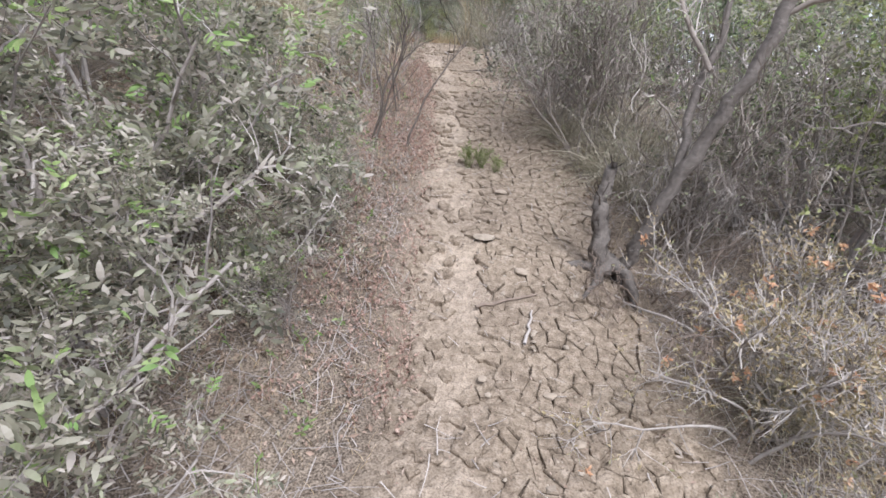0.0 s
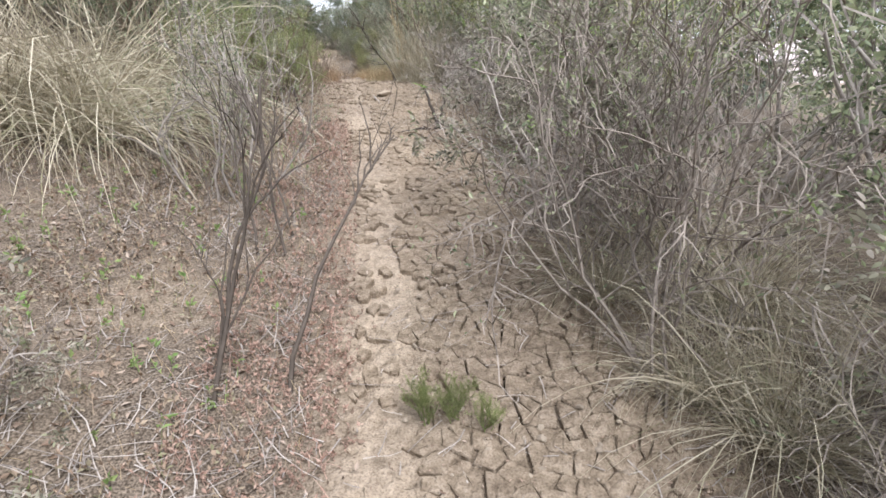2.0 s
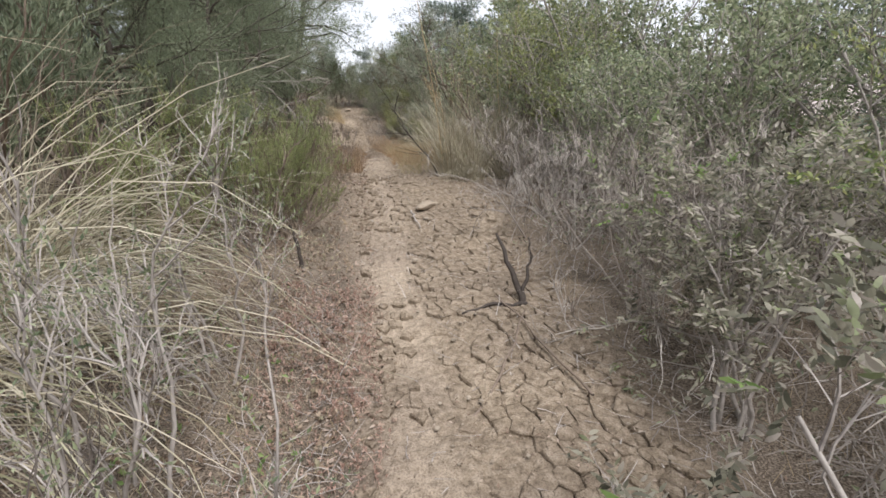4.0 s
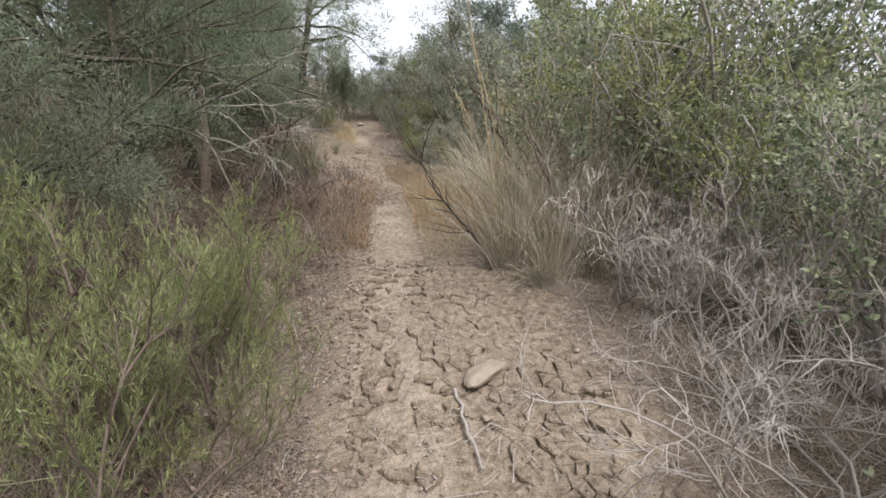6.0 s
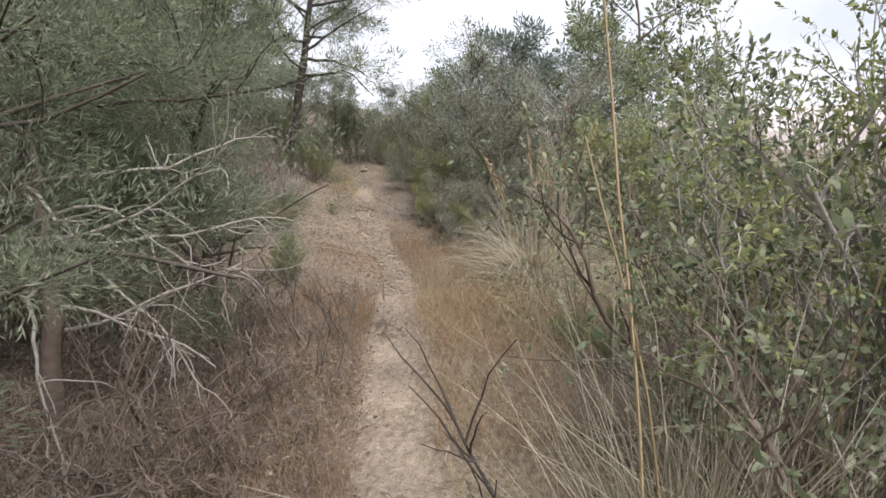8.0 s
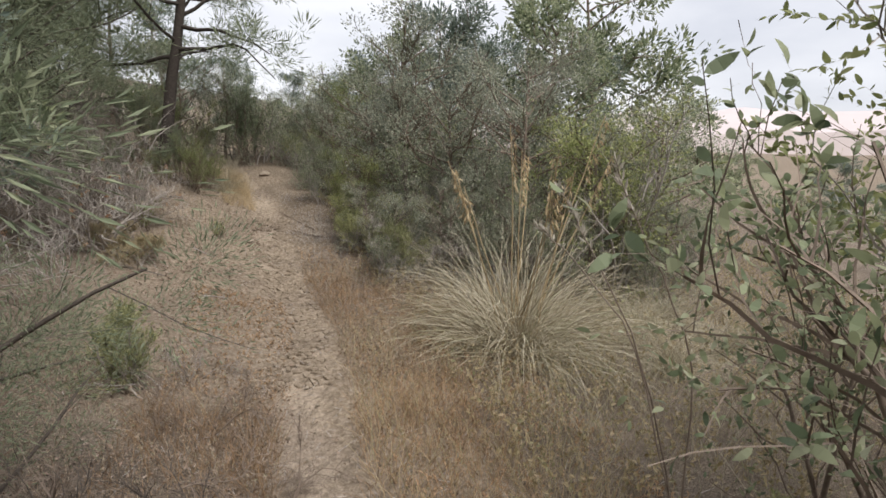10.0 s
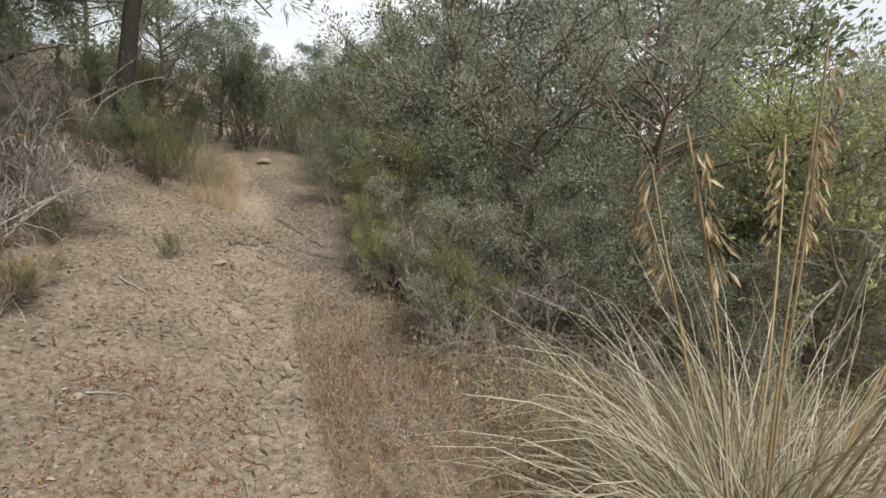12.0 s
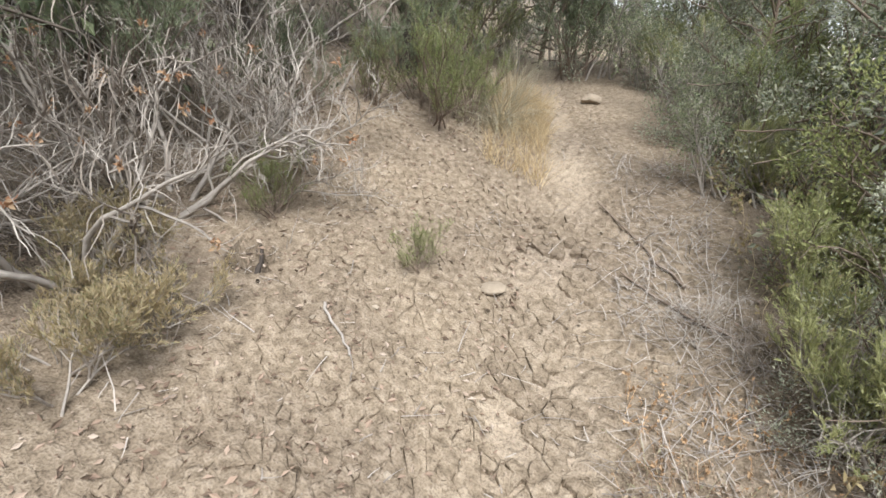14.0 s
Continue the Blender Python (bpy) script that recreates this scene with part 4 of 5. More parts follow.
# trees that close the view
settle(
    [tree(601), tree(602, 3.6, 0.05, (0.06, 1.0), 1.2, 470, 18, 0.1, 0.3, M_NEEDLE_BLUE, label="dense blue-green juniper-like tree"), tree(603, 4.0, 0.055, (0.06, 1.0), 1.25, 430, 18, 0.1, 0.42, M_OLIVE),
     tree(604, 3.2, 0.06, (0.2, 1.0), 1.1, 300, 20, 0.05, 0.3, M_BRIGHT, label="small airy tree with light yellowish leaves"),
     tree(605, 3.4, 0.07, (0.06, 1.0), 1.6, 1400, 60, 0.034, 0.15, M_NEEDLE, M_BARK_STEM, name="juniper_tree", label="overhanging dark juniper with fine needles and dead lower branches"),
     tree(606, 2.4, 0.05, (0.03, 1.0), 1.15, 400, 26, 0.036, 0.42, M_THICKET, name="thicket_bush", label="dense dark evergreen bush, leafy down to the ground", limbs=34, round_out=0.17),
     tree(607, 2.0, 0.045, (0.05, 1.0), 0.95, 420, 24, 0.036, 0.42, M_BRIGHT, name="thicket_bush", label="rounded yellow-green bush, leafy down to the ground", limbs=30, round_out=0.16)],
    [
        (1, -0.6, 20.6, 0, 0.9), (2, -1.1, 21.8, 60, 0.72), (1, 0.7, 21.5, 130, 0.8), (2, 2.9, 22.0, 20, 1.32), (1, 2.1, 21.0, 60, 0.75), (3, -2.2, 24.2, 0, 0.72), (1, -1.5, 23.6, 200, 0.68), (2, 1.7, 23.4, 300, 0.75), (3, -3.2, 25.4, 100, 0.62),
        (5, -1.15, 18.75, 0, 0.85), (5, -1.3, 17.55, 20, 0.36), (5, -0.6, 17.35, 110, 0.42), (5, 0.0, 17.2, 200, 0.42), (5, -1.75, 17.95, 290, 0.34), (5, 0.65, 17.0, 60, 0.4), (5, 1.9, 17.0, 340, 0.5), (5, -0.4, 18.25, 70, 0.95), (5, 0.4, 18.0, 150, 1.0), (5, -1.75, 19.7, 220, 0.65), (5, -2.45, 20.6, 300, 0.6), (5, -1.0, 19.5, 40, 1.15), (5, 0.9, 19.3, 100, 1.1), (5, 1.5, 17.7, 10, 0.75), (5, 2.2, 18.2, 200, 0.9), (5, -0.7, 17.75, 120, 0.45), (5, 0.0, 17.55, 250, 0.5), (5, -3.0, 22.4, 30, 0.55), (5, -4.0, 23.6, 130, 0.55), (5, -4.9, 23.0, 240, 0.75), (5, -5.6, 22.3, 310, 0.8), (6, 1.1, 17.35, 0, 1.0), (6, -1.75, 18.6, 90, 0.5), (6, -2.2, 22.6, 180, 0.8),
        (4, -3.0, 10.2, 80, 0.66), (4, -2.7, 12.3, 200, 0.6), (4, -2.95, 8.9, 300, 0.65), (4, -3.45, 11.2, 0, 1.0), (4, -3.35, 9.7, 140, 0.95), (4, -3.9, 12.9, 250, 1.0), (4, -5.9, 17.9, 60, 0.95), (4, -4.9, 15.4, 190, 0.9), (4, -6.2, 19.3, 20, 1.1), (0, -5.4, 11.6, 10, 1.0), (1, -4.6, 9.0, 200, 1.1), (0, -5.6, 13.5, 50, 1.0), (1, -5.6, 15.6, 120, 1.0), (2, -6.4, 17.4, 250, 1.05), (0, -7.5, 19.8, 20, 1.1), (1, -8.5, 16.0, 300, 1.2),
        (2, -4.6, 6.6, 10, 0.85), (1, -4.2, 4.6, 130, 0.8), (0, -4.8, 2.4, 60, 0.85), (1, -5.2, 8.2, 20, 1.1),
        (2, 4.6, 12.5, 40, 0.9), (1, 4.4, 10.2, 110, 0.85), (0, 4.4, 7.4, 220, 0.85), (2, 4.6, 5.0, 10, 0.85), (1, 4.0, 2.8, 60, 0.8), (2, 3.6, 14.4, 80, 0.55),
        (1, -5.6, 25.6, 90, 0.6), (2, -7.6, 24.0, 190, 1.0), (0, -0.4, 26.0, 30, 0.5), (1, -4.4, 28.0, 10, 0.5),
        (2, 3.6, 19.8, 20, 0.55), (1, -0.2, 22.6, 70, 0.75), (0, 1.4, 20.6, 10, 0.75), (1, -2.4, 26.0, 250, 0.55),
        (1, -9.0, 22.5, 20, 0.8), (2, -10.5, 25.5, 80, 0.8), (1, -8.0, 28.0, 150, 0.9), (2, -12.0, 20.0, 33, 0.9), (1, -6.6, 31.0, 60, 0.5), (2, -13.0, 30.0, 10, 1.0), (1, -10.0, 12.0, 200, 0.9), (2, -7.4, 10.0, 120, 0.9), (1, -7.0, 6.0, 10, 0.9), (2, -3.0, 32.0, 10, 0.5),
        (2, 9.0, 30.0, 20, 0.6), (1, 13.0, 27.0, 20, 0.55), (2, 16.0, 36.0, 120, 0.6), (1, 22.0, 34.0, 10, 0.6), (2, 27.0, 44.0, 50, 0.7), (1, 34.0, 38.0, 90, 0.6), (1, 11.0, 21.0, 40, 0.4), (2, 8.0, 19.0, 90, 0.35),
    ],
)

# the pine beside the upper path
pine = tree(701, 6.0, 0.11, (0.3, 1.0), 2.0, 900, 26, 0.12, 0.11, M_NEEDLE, M_BARK_DARK, (0.27, 0.0), "pine_tree", "tall pine with a dark leaning trunk and airy crown", 30, 0.17)
pine.location = (-5.05, 20.05, ground_z(-5.05, 20.05) - 0.04)


# low growth and litter
herb_patch("red_herbs", 801, 5200, 1.6, 7.5, -0.75, -0.2, 0.09, M_RED, "low reddish dry herbs along the path edge", keep=0.7)
herb_patch("brown_herbs", 802, 14000, 1.5, 12.5, -2.4, -0.4, 0.12, M_HERB, "low brown dry herbs on the bank", 0.02, 0.75)
herb_patch("bank_herbs", 808, 5000, 10.4, 14.6, -1.7, -0.22, 0.2, M_HERB, "grey-brown dry herbs on the bank", keep=0.6)
herb_patch("path_herbs", 806, 2600, 14.4, 16.5, -1.0, -0.15, 0.05, M_RUST, "flat rust-brown herbs on the trodden soil", keep=0.9, lump=0.35)
herb_patch("verge_herbs", 807, 5000, 14.5, 17.6, 0.25, 1.8, 0.16, M_HERB, "brown dry herbs below the thicket")
herb_patch("tan_herbs", 803, 4000, 12.5, 18.0, 0.3, 1.6, 0.14, M_RUST, "rust-brown dry herbs beside the upper path")
herb_patch("dry_field", 804, 10500, 13.0, 20.0, 0.9, 8.0, 0.30, M_TAN, "tan dry herbs and grass on the open slope", 0.026, 0.3)
herb_patch("green_herbs", 805, 1500, 0.8, 7.0, -2.2, -0.5, 0.12, M_LENTISK_YOUNG, "small green herbs among the litter", 0.022, 1.2)
grass_patch("rust_grass_left", 811, 7000, 10.8, 14.2, -1.0, -0.2, 0.24, M_RUST, "rust-coloured dry grass by the path")
grass_patch("rust_grass_right", 812, 7000, 11.4, 17.2, 0.2, 1.0, 0.22, M_RUST, "rust-coloured dry grass patch")
grass_patch("golden_grass", 813, 5200, 19.2, 20.9, -0.6, -0.14, 0.25, M_STRAW, "golden dry grass beside the bend")
grass_patch("slope_grass", 816, 9000, 13.2, 18.5, 1.2, 5.0, 0.42, M_ESPARTO, "tall dry grass on the open slope", 0.003)
grass_patch("verge_grass", 817, 4200, 10.6, 15.5, 0.25, 1.3, 0.3, M_TAN, "thin tan grass beside the path", 0.0028)
grass_patch("bank_grass", 814, 4500, 0.4, 10.5, -1.3, -0.3, 0.10, M_STRAW, "short straw grass on the bank", 0.002)
grass_patch("right_grass", 815, 1800, 0.4, 10.5, 0.85, 1.9, 0.14, M_STRAW, "short straw grass under the shrubs", 0.002)


def build_litter():
    rng = np.random.default_rng(900)
    for name, n, y0, y1, d0, d1, keep in (("leaf_litter", 56000, 0.5, 21, -2.4, -0.15, 0.6), ("leaf_litter", 12000, 0.5, 21, 0.7, 2.0, 0.6), ("leaf_litter", 20000, 0.5, 21, -0.25, 0.9, 0.8)):
        at = scatter(rng, n, y0, y1, d0, d1, 0.45, 77, keep) + np.array([0, 0, 0.012 if d0 == -0.25 else 0.006])
        way = unit(rng.normal(0, 1, (len(at), 3)) * np.array([1, 1, 0.35]))
        ln = (0.014 if d0 < -1 else 0.008) + (0.028 if d0 != -0.25 else 0.014) * rng.random(len(at)) ** 1.5
        me = mesh_from(*leaves(rng, at, way, ln, ln * 0.45), M_LITTER)
        me.name = name
        tagged(new(name, me), "scattered brown and grey dead leaves", "leaf litter", kind="stuff")
    at = scatter(rng, 7500, 0.5, 21, -2.2, 1.8, 0.5, 78, 0.6) + np.array([0, 0, 0.012])
    way = unit(rng.normal(0, 1, (len(at), 3)) * np.array([1, 1, 0.12]))
    lines = grow(rng, at, way, 0.04 + 0.16 * rng.random(len(at)) ** 2, 4, 0.12)
    me = mesh_from(*slivers(lines, 0.005), M_BARK_GREY)
    me.name = "twig_litter"
    tagged(new("twig_litter", me), "scattered pale dead twigs on the soil", "twig litter", kind="stuff")
    rng = np.random.default_rng(902)
    at = np.concatenate([scatter(rng, 8000, 0.7, 7.5, -2.2, -0.35, 0.5, 81, 0.55), scatter(rng, 4000, 0.7, 10, 0.85, 2.0, 0.5, 82, 0.55), scatter(rng, 2500, 16, 20, 0.3, 0.9, 0.5, 83, 0.55)]) + np.array([0, 0, 0.01])
    way = unit(rng.normal(0, 1, (len(at), 3)) * np.array([1, 1, 0.25]) + np.array([0, 0, 0.2]))
    me = mesh_from(*slivers(grow(rng, at, way, 0.08 + 0.2 * rng.random(len(at)), 4, 0.18, -0.06), 0.0045), M_BARK_GREY)
    me.name = "dead_twig_mat"
    tagged(new("dead_twig_mat", me), "mat of thin grey dead twigs on the bank", "twig litter", kind="stuff")
    rng = np.random.default_rng(901)
    at = np.concatenate([scatter(rng, 4000, 0.5, 11, 0.0, 1.0, 0.4, 79, 0.7), scatter(rng, 2500, 11, 21, -1.0, 0.5, 0.4, 80, 0.8)])
    g = (1 + 5 ** 0.5) / 2
    base = np.array([(-1, g, 0), (1, g, 0), (-1, -g, 0), (1, -g, 0), (0, -1, g), (0, 1, g), (0, -1, -g), (0, 1, -g), (g, 0, -1), (g, 0, 1), (-g, 0, -1), (-g, 0, 1)]) / 1.9 * np.array([1, 0.8, 0.55])
    tri = np.array([(0, 11, 5), (0, 5, 1), (0, 1, 7), (0, 7, 10), (0, 10, 11), (1, 5, 9), (5, 11, 4), (11, 10, 2), (10, 7, 6), (7, 1, 8), (3, 9, 4), (3, 4, 2), (3, 2, 6), (3, 6, 8), (3, 8, 9), (4, 9, 5), (2, 4, 11), (6, 2, 10), (8, 6, 7), (9, 8, 1)])
    size = 0.004 + 0.016 * rng.random((len(at), 1, 1)) ** 4
    turn = rng.random(len(at)) * 6.28
    pts = base[None] * size * (0.65 + 0.6 * rng.random((len(at), 12, 1)))
    c, s = np.cos(turn)[:, None], np.sin(turn)[:, None]
    pts = np.stack([pts[..., 0] * c - pts[..., 1] * s, pts[..., 0] * s + pts[..., 1] * c, pts[..., 2]], -1) + at[:, None]
    me = mesh_from(pts.reshape(-1, 3), (tri[None] + np.arange(len(at))[:, None, None] * 12).reshape(-1, 3), M_CLOD)
    me.name = "clay_crumbs"
    tagged(new("clay_crumbs", me), "small crumbs and clods of dry clay", "clods", kind="stuff")


build_litter()


# ---------------------------------------------------------------- single things along the path
def limb_line(points, count=14, shake=0.01, seed=1):
    """A smooth wavering line through a few places."""
    rng = np.random.default_rng(seed)
    p = np.array(points, float)
    t = np.linspace(0, len(p) - 1, count)
    line = np.stack([np.interp(t, np.arange(len(p)), p[:, i]) for i in range(3)], 1)
    for _ in range(2):
        line[1:-1] = (line[:-2] + 2 * line[1:-1] + line[2:]) / 4
    line[1:-1] += rng.normal(0, shake, (count - 2, 3))
    return line[None]


def old_tree():
    """The old leaning tree with a dead stump at its foot."""
    x, y = 0.8, 2.72
    g = ground_z(x, y)
    ob = thing("old_tree", x, y, "old leaning grey-barked tree with a dark gnarled dead stump", "tree", sink=0.02)
    rng = np.random.default_rng(71)
    trunk = limb_line([(0, 0, -0.03), (0.1, -0.05, 0.32), (0.26, -0.08, 0.72), (0.42, -0.12, 1.15), (0.62, -0.05, 1.75), (0.75, 0.1, 2.5)], 40, 0.006, 3)
    part("trunk", rough(tubes(trunk, 0.04, 0.022, 10), 0.004, 1), M_BARK_OLD, ob, smooth=True)
    second = limb_line([(0.2, -0.06, 0.55), (0.24, 0.1, 0.95), (0.38, 0.25, 1.4), (0.5, 0.4, 2.1)], 12, 0.012, 4)
    part("trunk", rough(tubes(second, 0.024, 0.012, 8), 0.003, 2), M_BARK_OLD, ob, smooth=True)
    stump = limb_line([(-0.07, 0.0, -0.03), (-0.1, 0.0, 0.2), (-0.13, 0.03, 0.42), (-0.09, 0.06, 0.6)], 22, 0.008, 5)
    part("stump", rough(tubes(stump, 0.06, 0.02, 10), 0.008, 3), M_BARK_OLD, ob, "dark split dead stump", smooth=True)
    for k, (dx, dy) in enumerate(((-0.2, -0.22), (-0.26, 0.02), (0.1, -0.24), (0.02, 0.2))):
        root = limb_line([(-0.03, 0, 0.1), (dx * 0.5, dy * 0.5, 0.06), (dx, dy, ground_z(x + dx, y + dy) - g + 0.0)], 8, 0.008, 8 + k)
        part("root", rough(tubes(root, 0.042, 0.012, 8), 0.005, 4 + k), M_BARK_OLD, ob, smooth=True)
    at, way, _ = sprout(rng, stump, 70, 0.05, 0.8, 0.3)
    stuff_part("splinters", slivers(grow(rng, at, way, 0.06 + 0.12 * rng.random(70), 4, 0.2, 0.0), 0.009), M_BARK_STEM, ob, "dark shaggy splinters")
    limbs = np.concatenate([limb_line([(0.5, -0.1, 1.35), (0.8, -0.3, 1.5), (1.15, -0.5, 1.48)], 10, 0.012, 11), limb_line([(0.3, 0.1, 1.1), (0.1, 0.3, 1.5), (-0.1, 0.5, 1.9)], 10, 0.012, 12),
                            limb_line([(0.6, -0.1, 1.7), (0.9, 0.1, 1.8), (1.3, 0.2, 1.75)], 10, 0.012, 13), limb_line([(0.45, 0.3, 1.7), (0.7, 0.6, 1.9), (0.9, 0.9, 2.2)], 10, 0.012, 14)])
    stems_on(rng, ob, limbs, 0.014, 0.005, M_BARK_MID, 6, "limb")
    s3, w3, _ = sprout(rng, np.concatenate([limbs, limbs]), 150, 0.15, 1.0, 0.0)
    twig = grow(rng, s3, w3, 0.2 + 0.25 * rng.random(150), 6, 0.25, -0.02)
    stuff_part("twig_tangle", tubes(twig, 0.004, 0.0015), M_BARK_PALE, ob)
    s4, w4, _ = sprout(rng, twig, 1900, 0.1, 1.1, 0.1)
    ln = 0.024 * (0.6 + 0.8 * rng.random(1900))
    stuff_part("foliage", leaves(rng, s4, w4, ln, ln * 0.35), M_OLIVE, ob)


old_tree()


def burnt_snag():
    ob = thing("burnt_snag", 0.05, 7.25, "charred forked dead stem standing at the path edge", "dead stem")
    for k, pts in enumerate((((0, 0, -0.02), (-0.06, 0.09, 0.16), (-0.15, 0.2, 0.38)), ((-0.02, 0.03, 0.06), (0.03, 0.1, 0.22), (0.03, 0.16, 0.36)), ((0.0, 0.0, 0.02), (-0.2, -0.02, 0.03), (-0.36, -0.1, 0.01)))):
        part("prong", tubes(limb_line(pts, 10, 0.007, 40 + k), (0.024, 0.012, 0.014)[k], (0.008, 0.004, 0.005)[k], 7), M_BARK_DARK, ob, smooth=True)
    ob = thing("burnt_snag", -1.36, 7.74, "dark dead stub beside the green shrub", "dead stem")
    part("prong", tubes(limb_line(((0, 0, -0.02), (0.02, -0.01, 0.14), (-0.03, -0.02, 0.3)), 9, 0.006, 44), 0.016, 0.008, 7), M_BARK_DARK, ob, smooth=True)
    ob = thing("bare_branch", -0.52, 10.3, "thin dark bare branch leaning over the path", "dead stem")
    rng = np.random.default_rng(5)
    line = limb_line(((0, 0, -0.02), (-0.12, 0.05, 0.26), (-0.34, 0.06, 0.5), (-0.5, 0.1, 0.82)), 12, 0.008, 45)
    part("stem", tubes(line, 0.011, 0.004, 6), M_BARK_DARK, ob, smooth=True)
    s, w, _ = sprout(rng, line, 16, 0.3, 0.8, 0.2)
    stems_on(rng, ob, grow(rng, s, w, 0.18 + 0.2 * rng.random(16), 6, 0.15), 0.004, 0.0015, M_BARK_DARK, 4, "twig")
    ob = thing("bare_branch", -0.3, 6.35, "dead twig propped against the path-side shrub", "dead stem")
    part("stem", tubes(limb_line(((0, 0, -0.01), (0.15, 0.25, 0.08), (0.3, 0.6, 0.26)), 9, 0.006, 46), 0.008, 0.004, 6), M_BARK_BROWN, ob, smooth=True)


burnt_snag()


def dead_limbs():
    """The bleached dead limbs that reach out of the juniper towards the path."""
    rng = np.random.default_rng(61)
    ob = thing("dead_tree", -2.85, 11.1, "bleached dead tree with pale crooked limbs reaching out", "dead tree")
    part("trunk", tubes(limb_line(((0, 0, -0.05), (0.05, 0.02, 0.6), (0.0, 0.08, 1.3)), 12, 0.015, 62), 0.05, 0.02, 8), M_BARK_BROWN, ob, smooth=True)
    n = 12
    start = np.stack([np.zeros(n), np.zeros(n), 0.3 + 0.8 * rng.random(n)], 1)
    a = rng.uniform(-1.0, 0.75, n)
    way = np.stack([np.cos(a), np.sin(a), rng.uniform(-0.15, 0.3, n)], 1)
    limbs = grow(rng, start, way, 0.75 + 0.45 * rng.random(n), 11, 0.17, -0.015)
    stems_on(rng, ob, limbs, 0.010, 0.003, M_BARK_PALE, 6, "limb")
    s, w, _ = sprout(rng, limbs, 90, 0.3, 0.9, -0.05)
    stems_on(rng, ob, grow(rng, s, w, 0.15 + 0.3 * rng.random(90), 7, 0.25, -0.05), 0.0045, 0.0015, M_BARK_PALE, 4, "twig")


dead_limbs()


def olive_shoot():
    """The young olive whose thin stems cross the view beside the tussock."""
    rng = np.random.default_rng(63)
    x, y = -0.2, 12.95
    ob = thing("olive_shoot", x, y, "young olive with thin dark stems and silvery leaves", "sapling")
    for k, pts in enumerate((((0, 0, -0.02), (-0.12, 0.1, 0.7), (-0.3, 0.3, 1.18), (-0.38, 0.6, 1.45)), ((0, 0, 0.0), (0.1, 0.15, 0.8), (-0.1, 0.35, 1.3), (-0.2, 0.42, 1.6)), ((0, 0, 0.0), (0.0, 0.5, 0.75), (-0.25, 0.95, 1.12), (-0.35, 1.1, 1.2)))):
        line = limb_line(pts, 14, 0.006, 64 + k)
        stem = part("stem", tubes(line, 0.0045, 0.0018, 6), M_BARK_BROWN, ob, smooth=True)
        s, w, _ = sprout(rng, line[:, 8:], 34, 0.2, 0.9, 0.3)
        for i in range(34):
            one = leaves(rng, s[i : i + 1], w[i : i + 1], 0.045 + 0.02 * rng.random(), 0.014)
            part("leaf", one, M_LENTISK, stem)


olive_shoot()

stick("fallen_stick", (0.07, 2.32), (0.37, 2.46), 0.009, M_BARK_BROWN, "short brown stick lying across the path", 1)
stick("fallen_stick", (0.30, 2.13), (0.34, 2.34), 0.009, M_BARK_GREY, "short pale stick on the cracked clay", 2)
stick("fallen_stick", (0.22, 6.45), (-0.12, 7.3), 0.007, M_BARK_BROWN, "thin brown branch lying at the path edge", 3, 0.03)
stick("fallen_stick", (-0.73, 8.95), (-0.62, 8.5), 0.009, M_BARK_GREY, "pale stick beside the tan stone", 4)
stick("fallen_stick", (-3.15, 16.14), (-2.98, 16.2), 0.006, M_BARK_GREY, "thin pale stick on bare soil", 5)
stick("fallen_stick", (-2.45, 18.6), (-3.05, 19.2), 0.008, M_BARK_BROWN, "dark bent twig lying over the path edge", 6)
stick("fallen_stick", (-2.2, 18.3), (-2.75, 18.6), 0.009, M_BARK_BROWN, "dark fallen branch at the path edge", 7)
stick("fallen_stick", (-3.7, 17.5), (-3.45, 17.35), 0.007, M_BARK_GREY, "pale stick on cracked soil", 8)
for row in (
    ("stone", -0.6, 9.08, (0.16, 0.34), 0.075, -30, 11, M_STONE, "flat tan stone set in the path edge"),
    ("stone", 0.40, 1.87, (0.065, 0.05), 0.025, 10, 12, M_STONE, "small flat tan stone on the path"),
    ("stone", 0.49, 1.64, (0.07, 0.05), 0.025, 40, 13, M_STONE, "small pinkish stone on the clay"),
    ("stone", 0.12, 1.92, (0.05, 0.04), 0.02, 70, 14, M_STONE, "small tan stone on the path"),
    ("stone", 0.09, 2.9, (0.14, 0.10), 0.035, 15, 15, M_CLOD, "flat brown clod of clay"),
    ("stone", 0.29, 2.62, (0.09, 0.06), 0.04, -40, 16, M_STONE, "tan stone on the cracked clay"),
    ("stone", 0.18, 3.5, (0.10, 0.07), 0.04, 25, 17, M_STONE, "tan stone below the green tuft"),
    ("stone", 0.75, 3.3, (0.12, 0.08), 0.04, 5, 18, M_STONE, "reddish tan stone under the shrub"),
    ("stone", -0.62, 7.88, (0.05, 0.04), 0.03, 5, 19, M_CLOD, "small clod on the path"),
    ("stone", -3.24, 18.16, (0.13, 0.17), 0.05, 25, 20, M_STONE, "flat tan stone in the upper path"),
    ("stone", -3.72, 21.3, (0.2, 0.16), 0.12, 10, 21, M_STONE, "tan boulder at the bend of the path"),
    ("stone", -3.17, 16.1, (0.07, 0.06), 0.04, 15, 23, M_STONE, "pale stone on bare soil"),
    ("stone", -3.21, 16.34, (0.05, 0.05), 0.03, 15, 24, M_STONE, "small pale stone on bare soil"),
    ("stone", -3.0, 17.0, (0.06, 0.05), 0.03, 15, 25, M_STONE, "small tan stone on bare soil"),
):
    stone(*row)


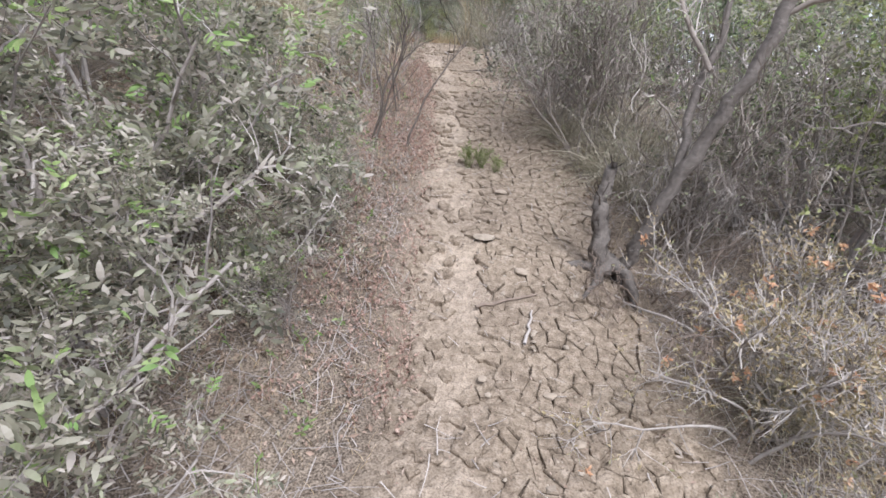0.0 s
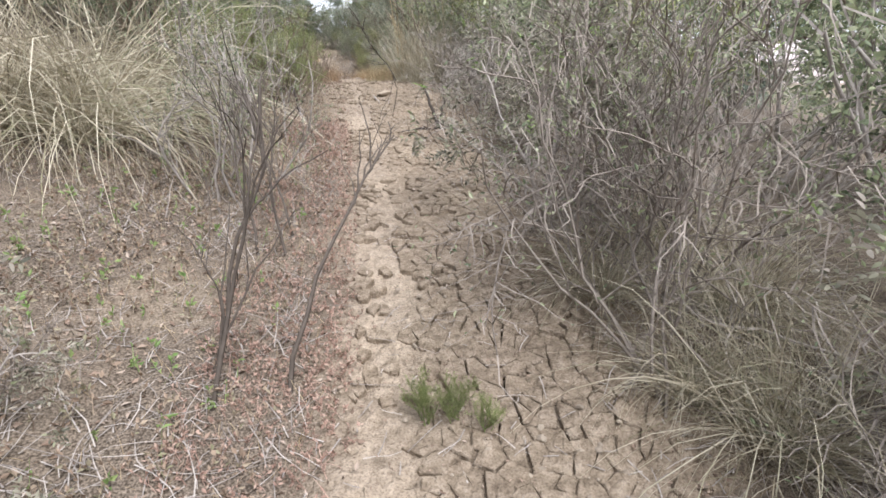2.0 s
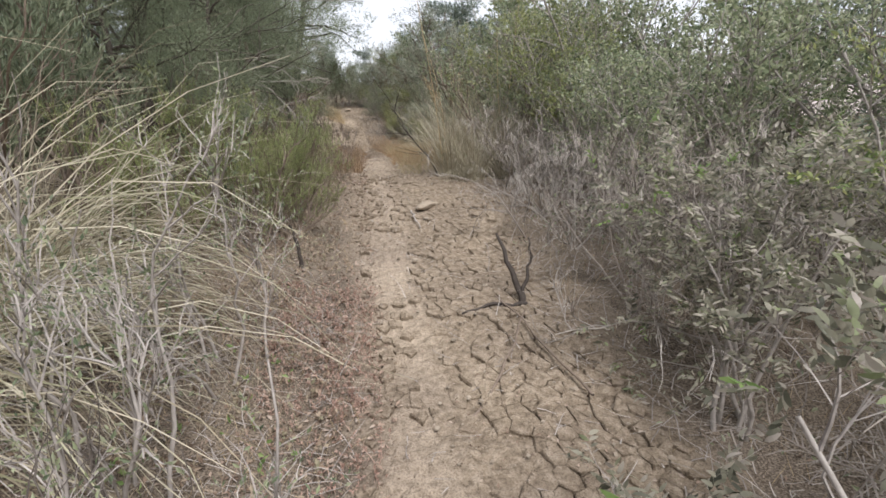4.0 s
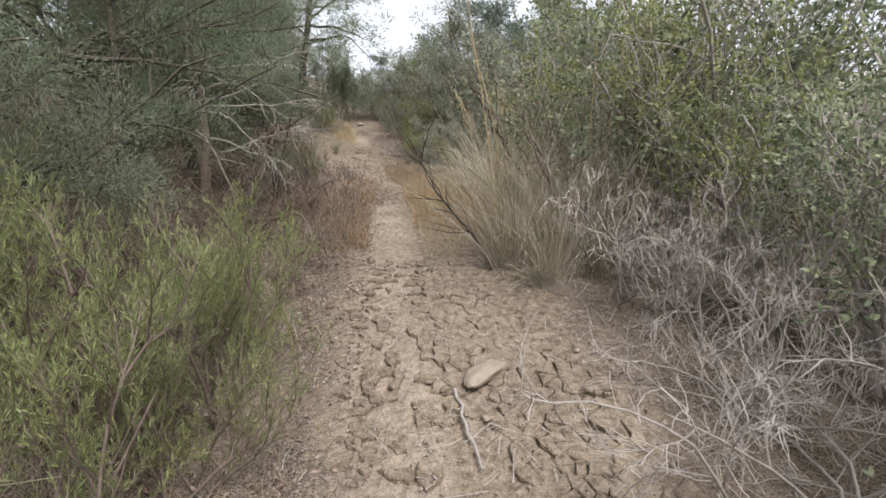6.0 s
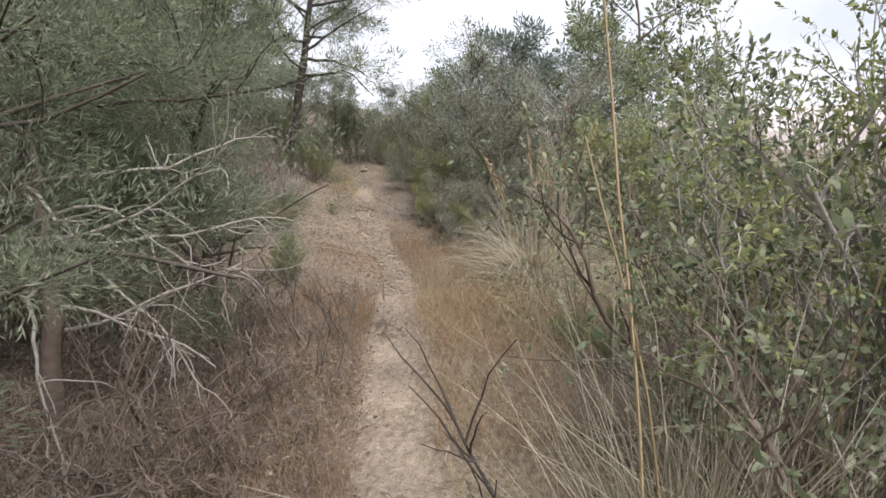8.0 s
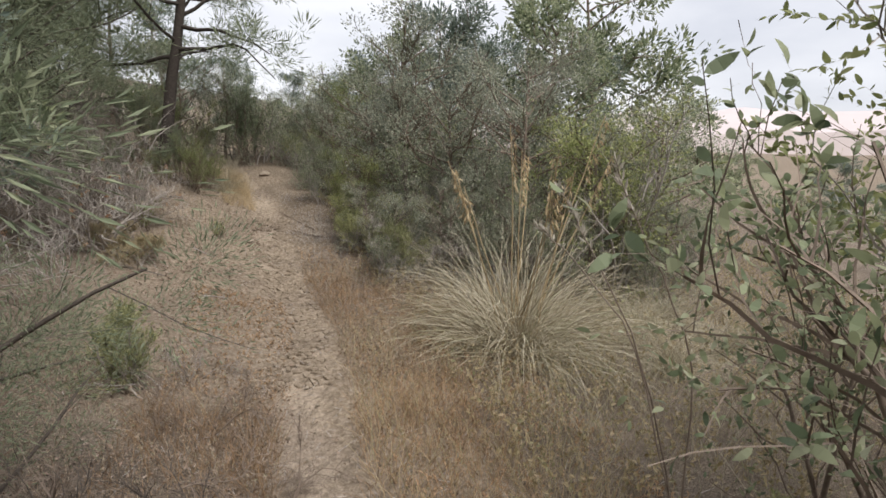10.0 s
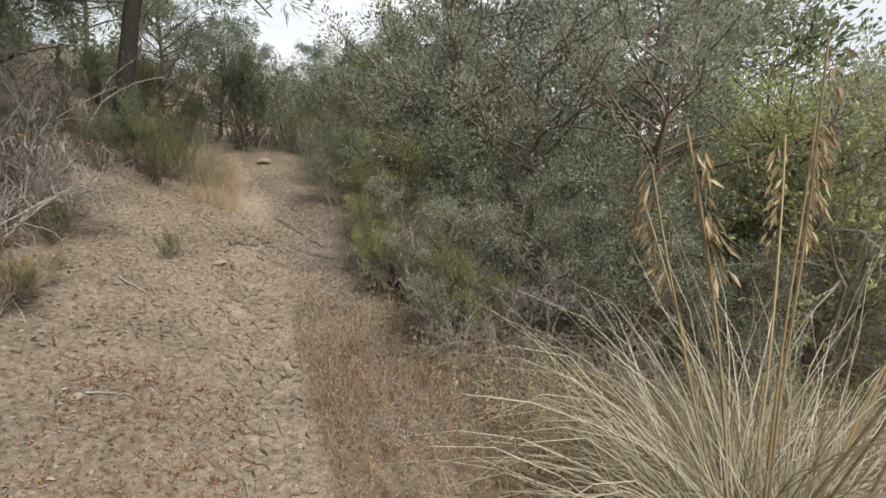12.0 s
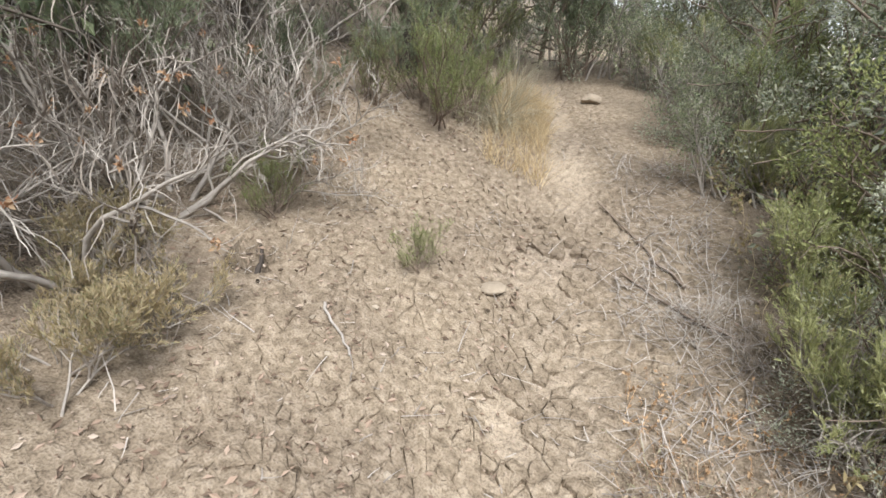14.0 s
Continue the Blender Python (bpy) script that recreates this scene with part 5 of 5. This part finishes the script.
def charred_root():
    ob = thing("charred_root", -4.12, 17.5, "black charred roots in a dark burrow of the bank", "root")
    for k, (dx, dy, dz) in enumerate(((0.12, -0.08, 0.0), (-0.08, 0.12, 0.05), (0.09, 0.09, 0.0), (-0.11, -0.06, 0.02))):
        part("root", tubes(limb_line(((0, 0, -0.16), (dx * 0.5, dy * 0.5, -0.06), (dx, dy, dz)), 8, 0.01, 90 + k), 0.022, 0.007, 7), M_BARK_DARK, ob, smooth=True)


charred_root()


# ---------------------------------------------------------------- the cracked clay, plate by plate
def clip(poly, point, normal):
    """The part of a flat polygon on the near side of a line."""
    out = []
    for i in range(len(poly)):
        a, b = poly[i], poly[(i + 1) % len(poly)]
        da, db = (a - point) @ normal, (b - point) @ normal
        if da <= 0:
            out.append(a)
        if da * db < 0:
            out.append(a + (b - a) * da / (da - db))
    return out


def build_plates(ground):
    """Plates of dried clay, each with rounded rims and joints between."""
    rng = np.random.default_rng(950)
    singles, rest = 0, []
    for y0, y1, d0, d1, cell, sparse, depth in ((0.7, 10.6, 0.02, 1.0, 0.07, 0.04, 1.0), (0.7, 10.6, -0.3, 0.02, 0.055, 0.35, 0.6), (14.6, 19.0, -1.3, 0.25, 0.06, 0.12, 0.5)):
        ny, nd = int((y1 - y0) / cell), int((d1 - d0) / cell)
        seeds = np.stack(np.meshgrid(np.arange(ny + 4), np.arange(nd + 4), indexing="ij"), -1) + rng.uniform(0.0, 1.0, (ny + 4, nd + 4, 2))
        patches = lattice(d0 + seeds[..., 1] * cell, y0 + seeds[..., 0] * cell, 0.42, 17)
        for i in range(2, ny + 2):
            for j in range(2, nd + 2):
                edge = min(j - 2, nd + 1 - j) / 3
                if rng.random() < sparse or patches[i, j] < -0.55 or (edge < 1 and rng.random() > 0.35 + 0.65 * edge):
                    continue
                c = seeds[i, j]
                poly = [c + np.array(v) for v in ((-1.6, -1.6), (1.6, -1.6), (1.6, 1.6), (-1.6, 1.6))]
                gap = 0.006 + 0.05 * rng.random() ** 3
                for di in (-1, 0, 1):
                    for dj in (-1, 0, 1):
                        if di or dj:
                            q = seeds[i + di, j + dj]
                            nrm = (q - c) / np.linalg.norm(q - c)
                            poly = clip(poly, (c + q) / 2 - nrm * gap, nrm)
                            if len(poly) < 3:
                                break
                    if len(poly) < 3:
                        break
                if len(poly) < 3:
                    continue
                poly = np.array(poly) + rng.normal(0, 0.06, (len(poly), 2))
                y, d = y0 + (poly[:, 0] - 2) * cell, d0 + (poly[:, 1] - 2) * cell
                cy, cd = y.mean(), d.mean()
                x = path_x(y) + d
                cx = float(path_x(cy)) + cd
                k = len(poly)
                top = ground_z(cx, cy) + (0.006 * rng.random() - 0.003) + 0.005 * min(depth, 0.5 + 0.5 * patches[i, j])
                tilt = rng.normal(0, 0.035, 2)
                base = height(x, y)
                rim = top + (x - cx) * tilt[0] + (y - cy) * tilt[1] + (base - base.mean())
                rings = [np.stack([x, y, base - 0.03], 1), np.stack([x, y, rim - 0.005], 1)]
                inner = np.stack([cx + (x - cx) * 0.88, cy + (y - cy) * 0.88, rim + rng.normal(0, 0.0015, k)], 1)
                verts = np.concatenate(rings + [inner, [[cx, cy, rim.mean() + 0.002]]])
                faces = []
                for r in (0, 1):
                    for m in range(k):
                        a, b = r * k + m, r * k + (m + 1) % k
                        faces += [(a, b, b + k), (a, b + k, a + k)]
                faces += [(2 * k + m, 2 * k + (m + 1) % k, 3 * k) for m in range(k)]
                if depth == 1.0 and 1.0 < cy < 4.6 and 0.1 < cd < 0.75 and singles < 300 and rng.random() < 0.3:
                    part("clay_plate", (verts, np.array(faces)), M_SOIL, ground)
                    singles += 1
                else:
                    rest.append((verts, np.array(faces)))
    stuff_part("clay_crust", joined(rest), M_SOIL, ground, "cracked crust of dried clay plates")


build_plates(scene.objects["ground"])


def far_scrub():
    """Scattered bushes of the open valley side, too far to tell apart."""
    rng = np.random.default_rng(970)
    n, per = 420, 46
    r, a = 14 + 170 * rng.random(n) ** 1.6, np.radians(rng.uniform(18, 75, n))
    x, y = np.sin(a) * r, 14 + np.cos(a) * r
    size = 0.25 + 0.55 * rng.random(n)
    cen = np.repeat(np.stack([x, y, height(x, y) + size * 0.45], 1), per, 0)
    big = np.repeat(size, per)[:, None]
    off = unit(rng.normal(0, 1, (n * per, 3)))
    place = cen + off * big * np.array([1, 1, 0.6]) * rng.random((n * per, 1)) ** 0.4
    ln = 0.16 * big[:, 0] + 0.08
    me = mesh_from(*leaves(rng, place, off + np.array([0, 0, 0.5]), ln, ln * 0.45), M_OLIVE)
    me.name = "far_scrub"
    tagged(new("far_scrub", me), "scattered low bushes on the dry valley side", "scrub", kind="stuff")


far_scrub()
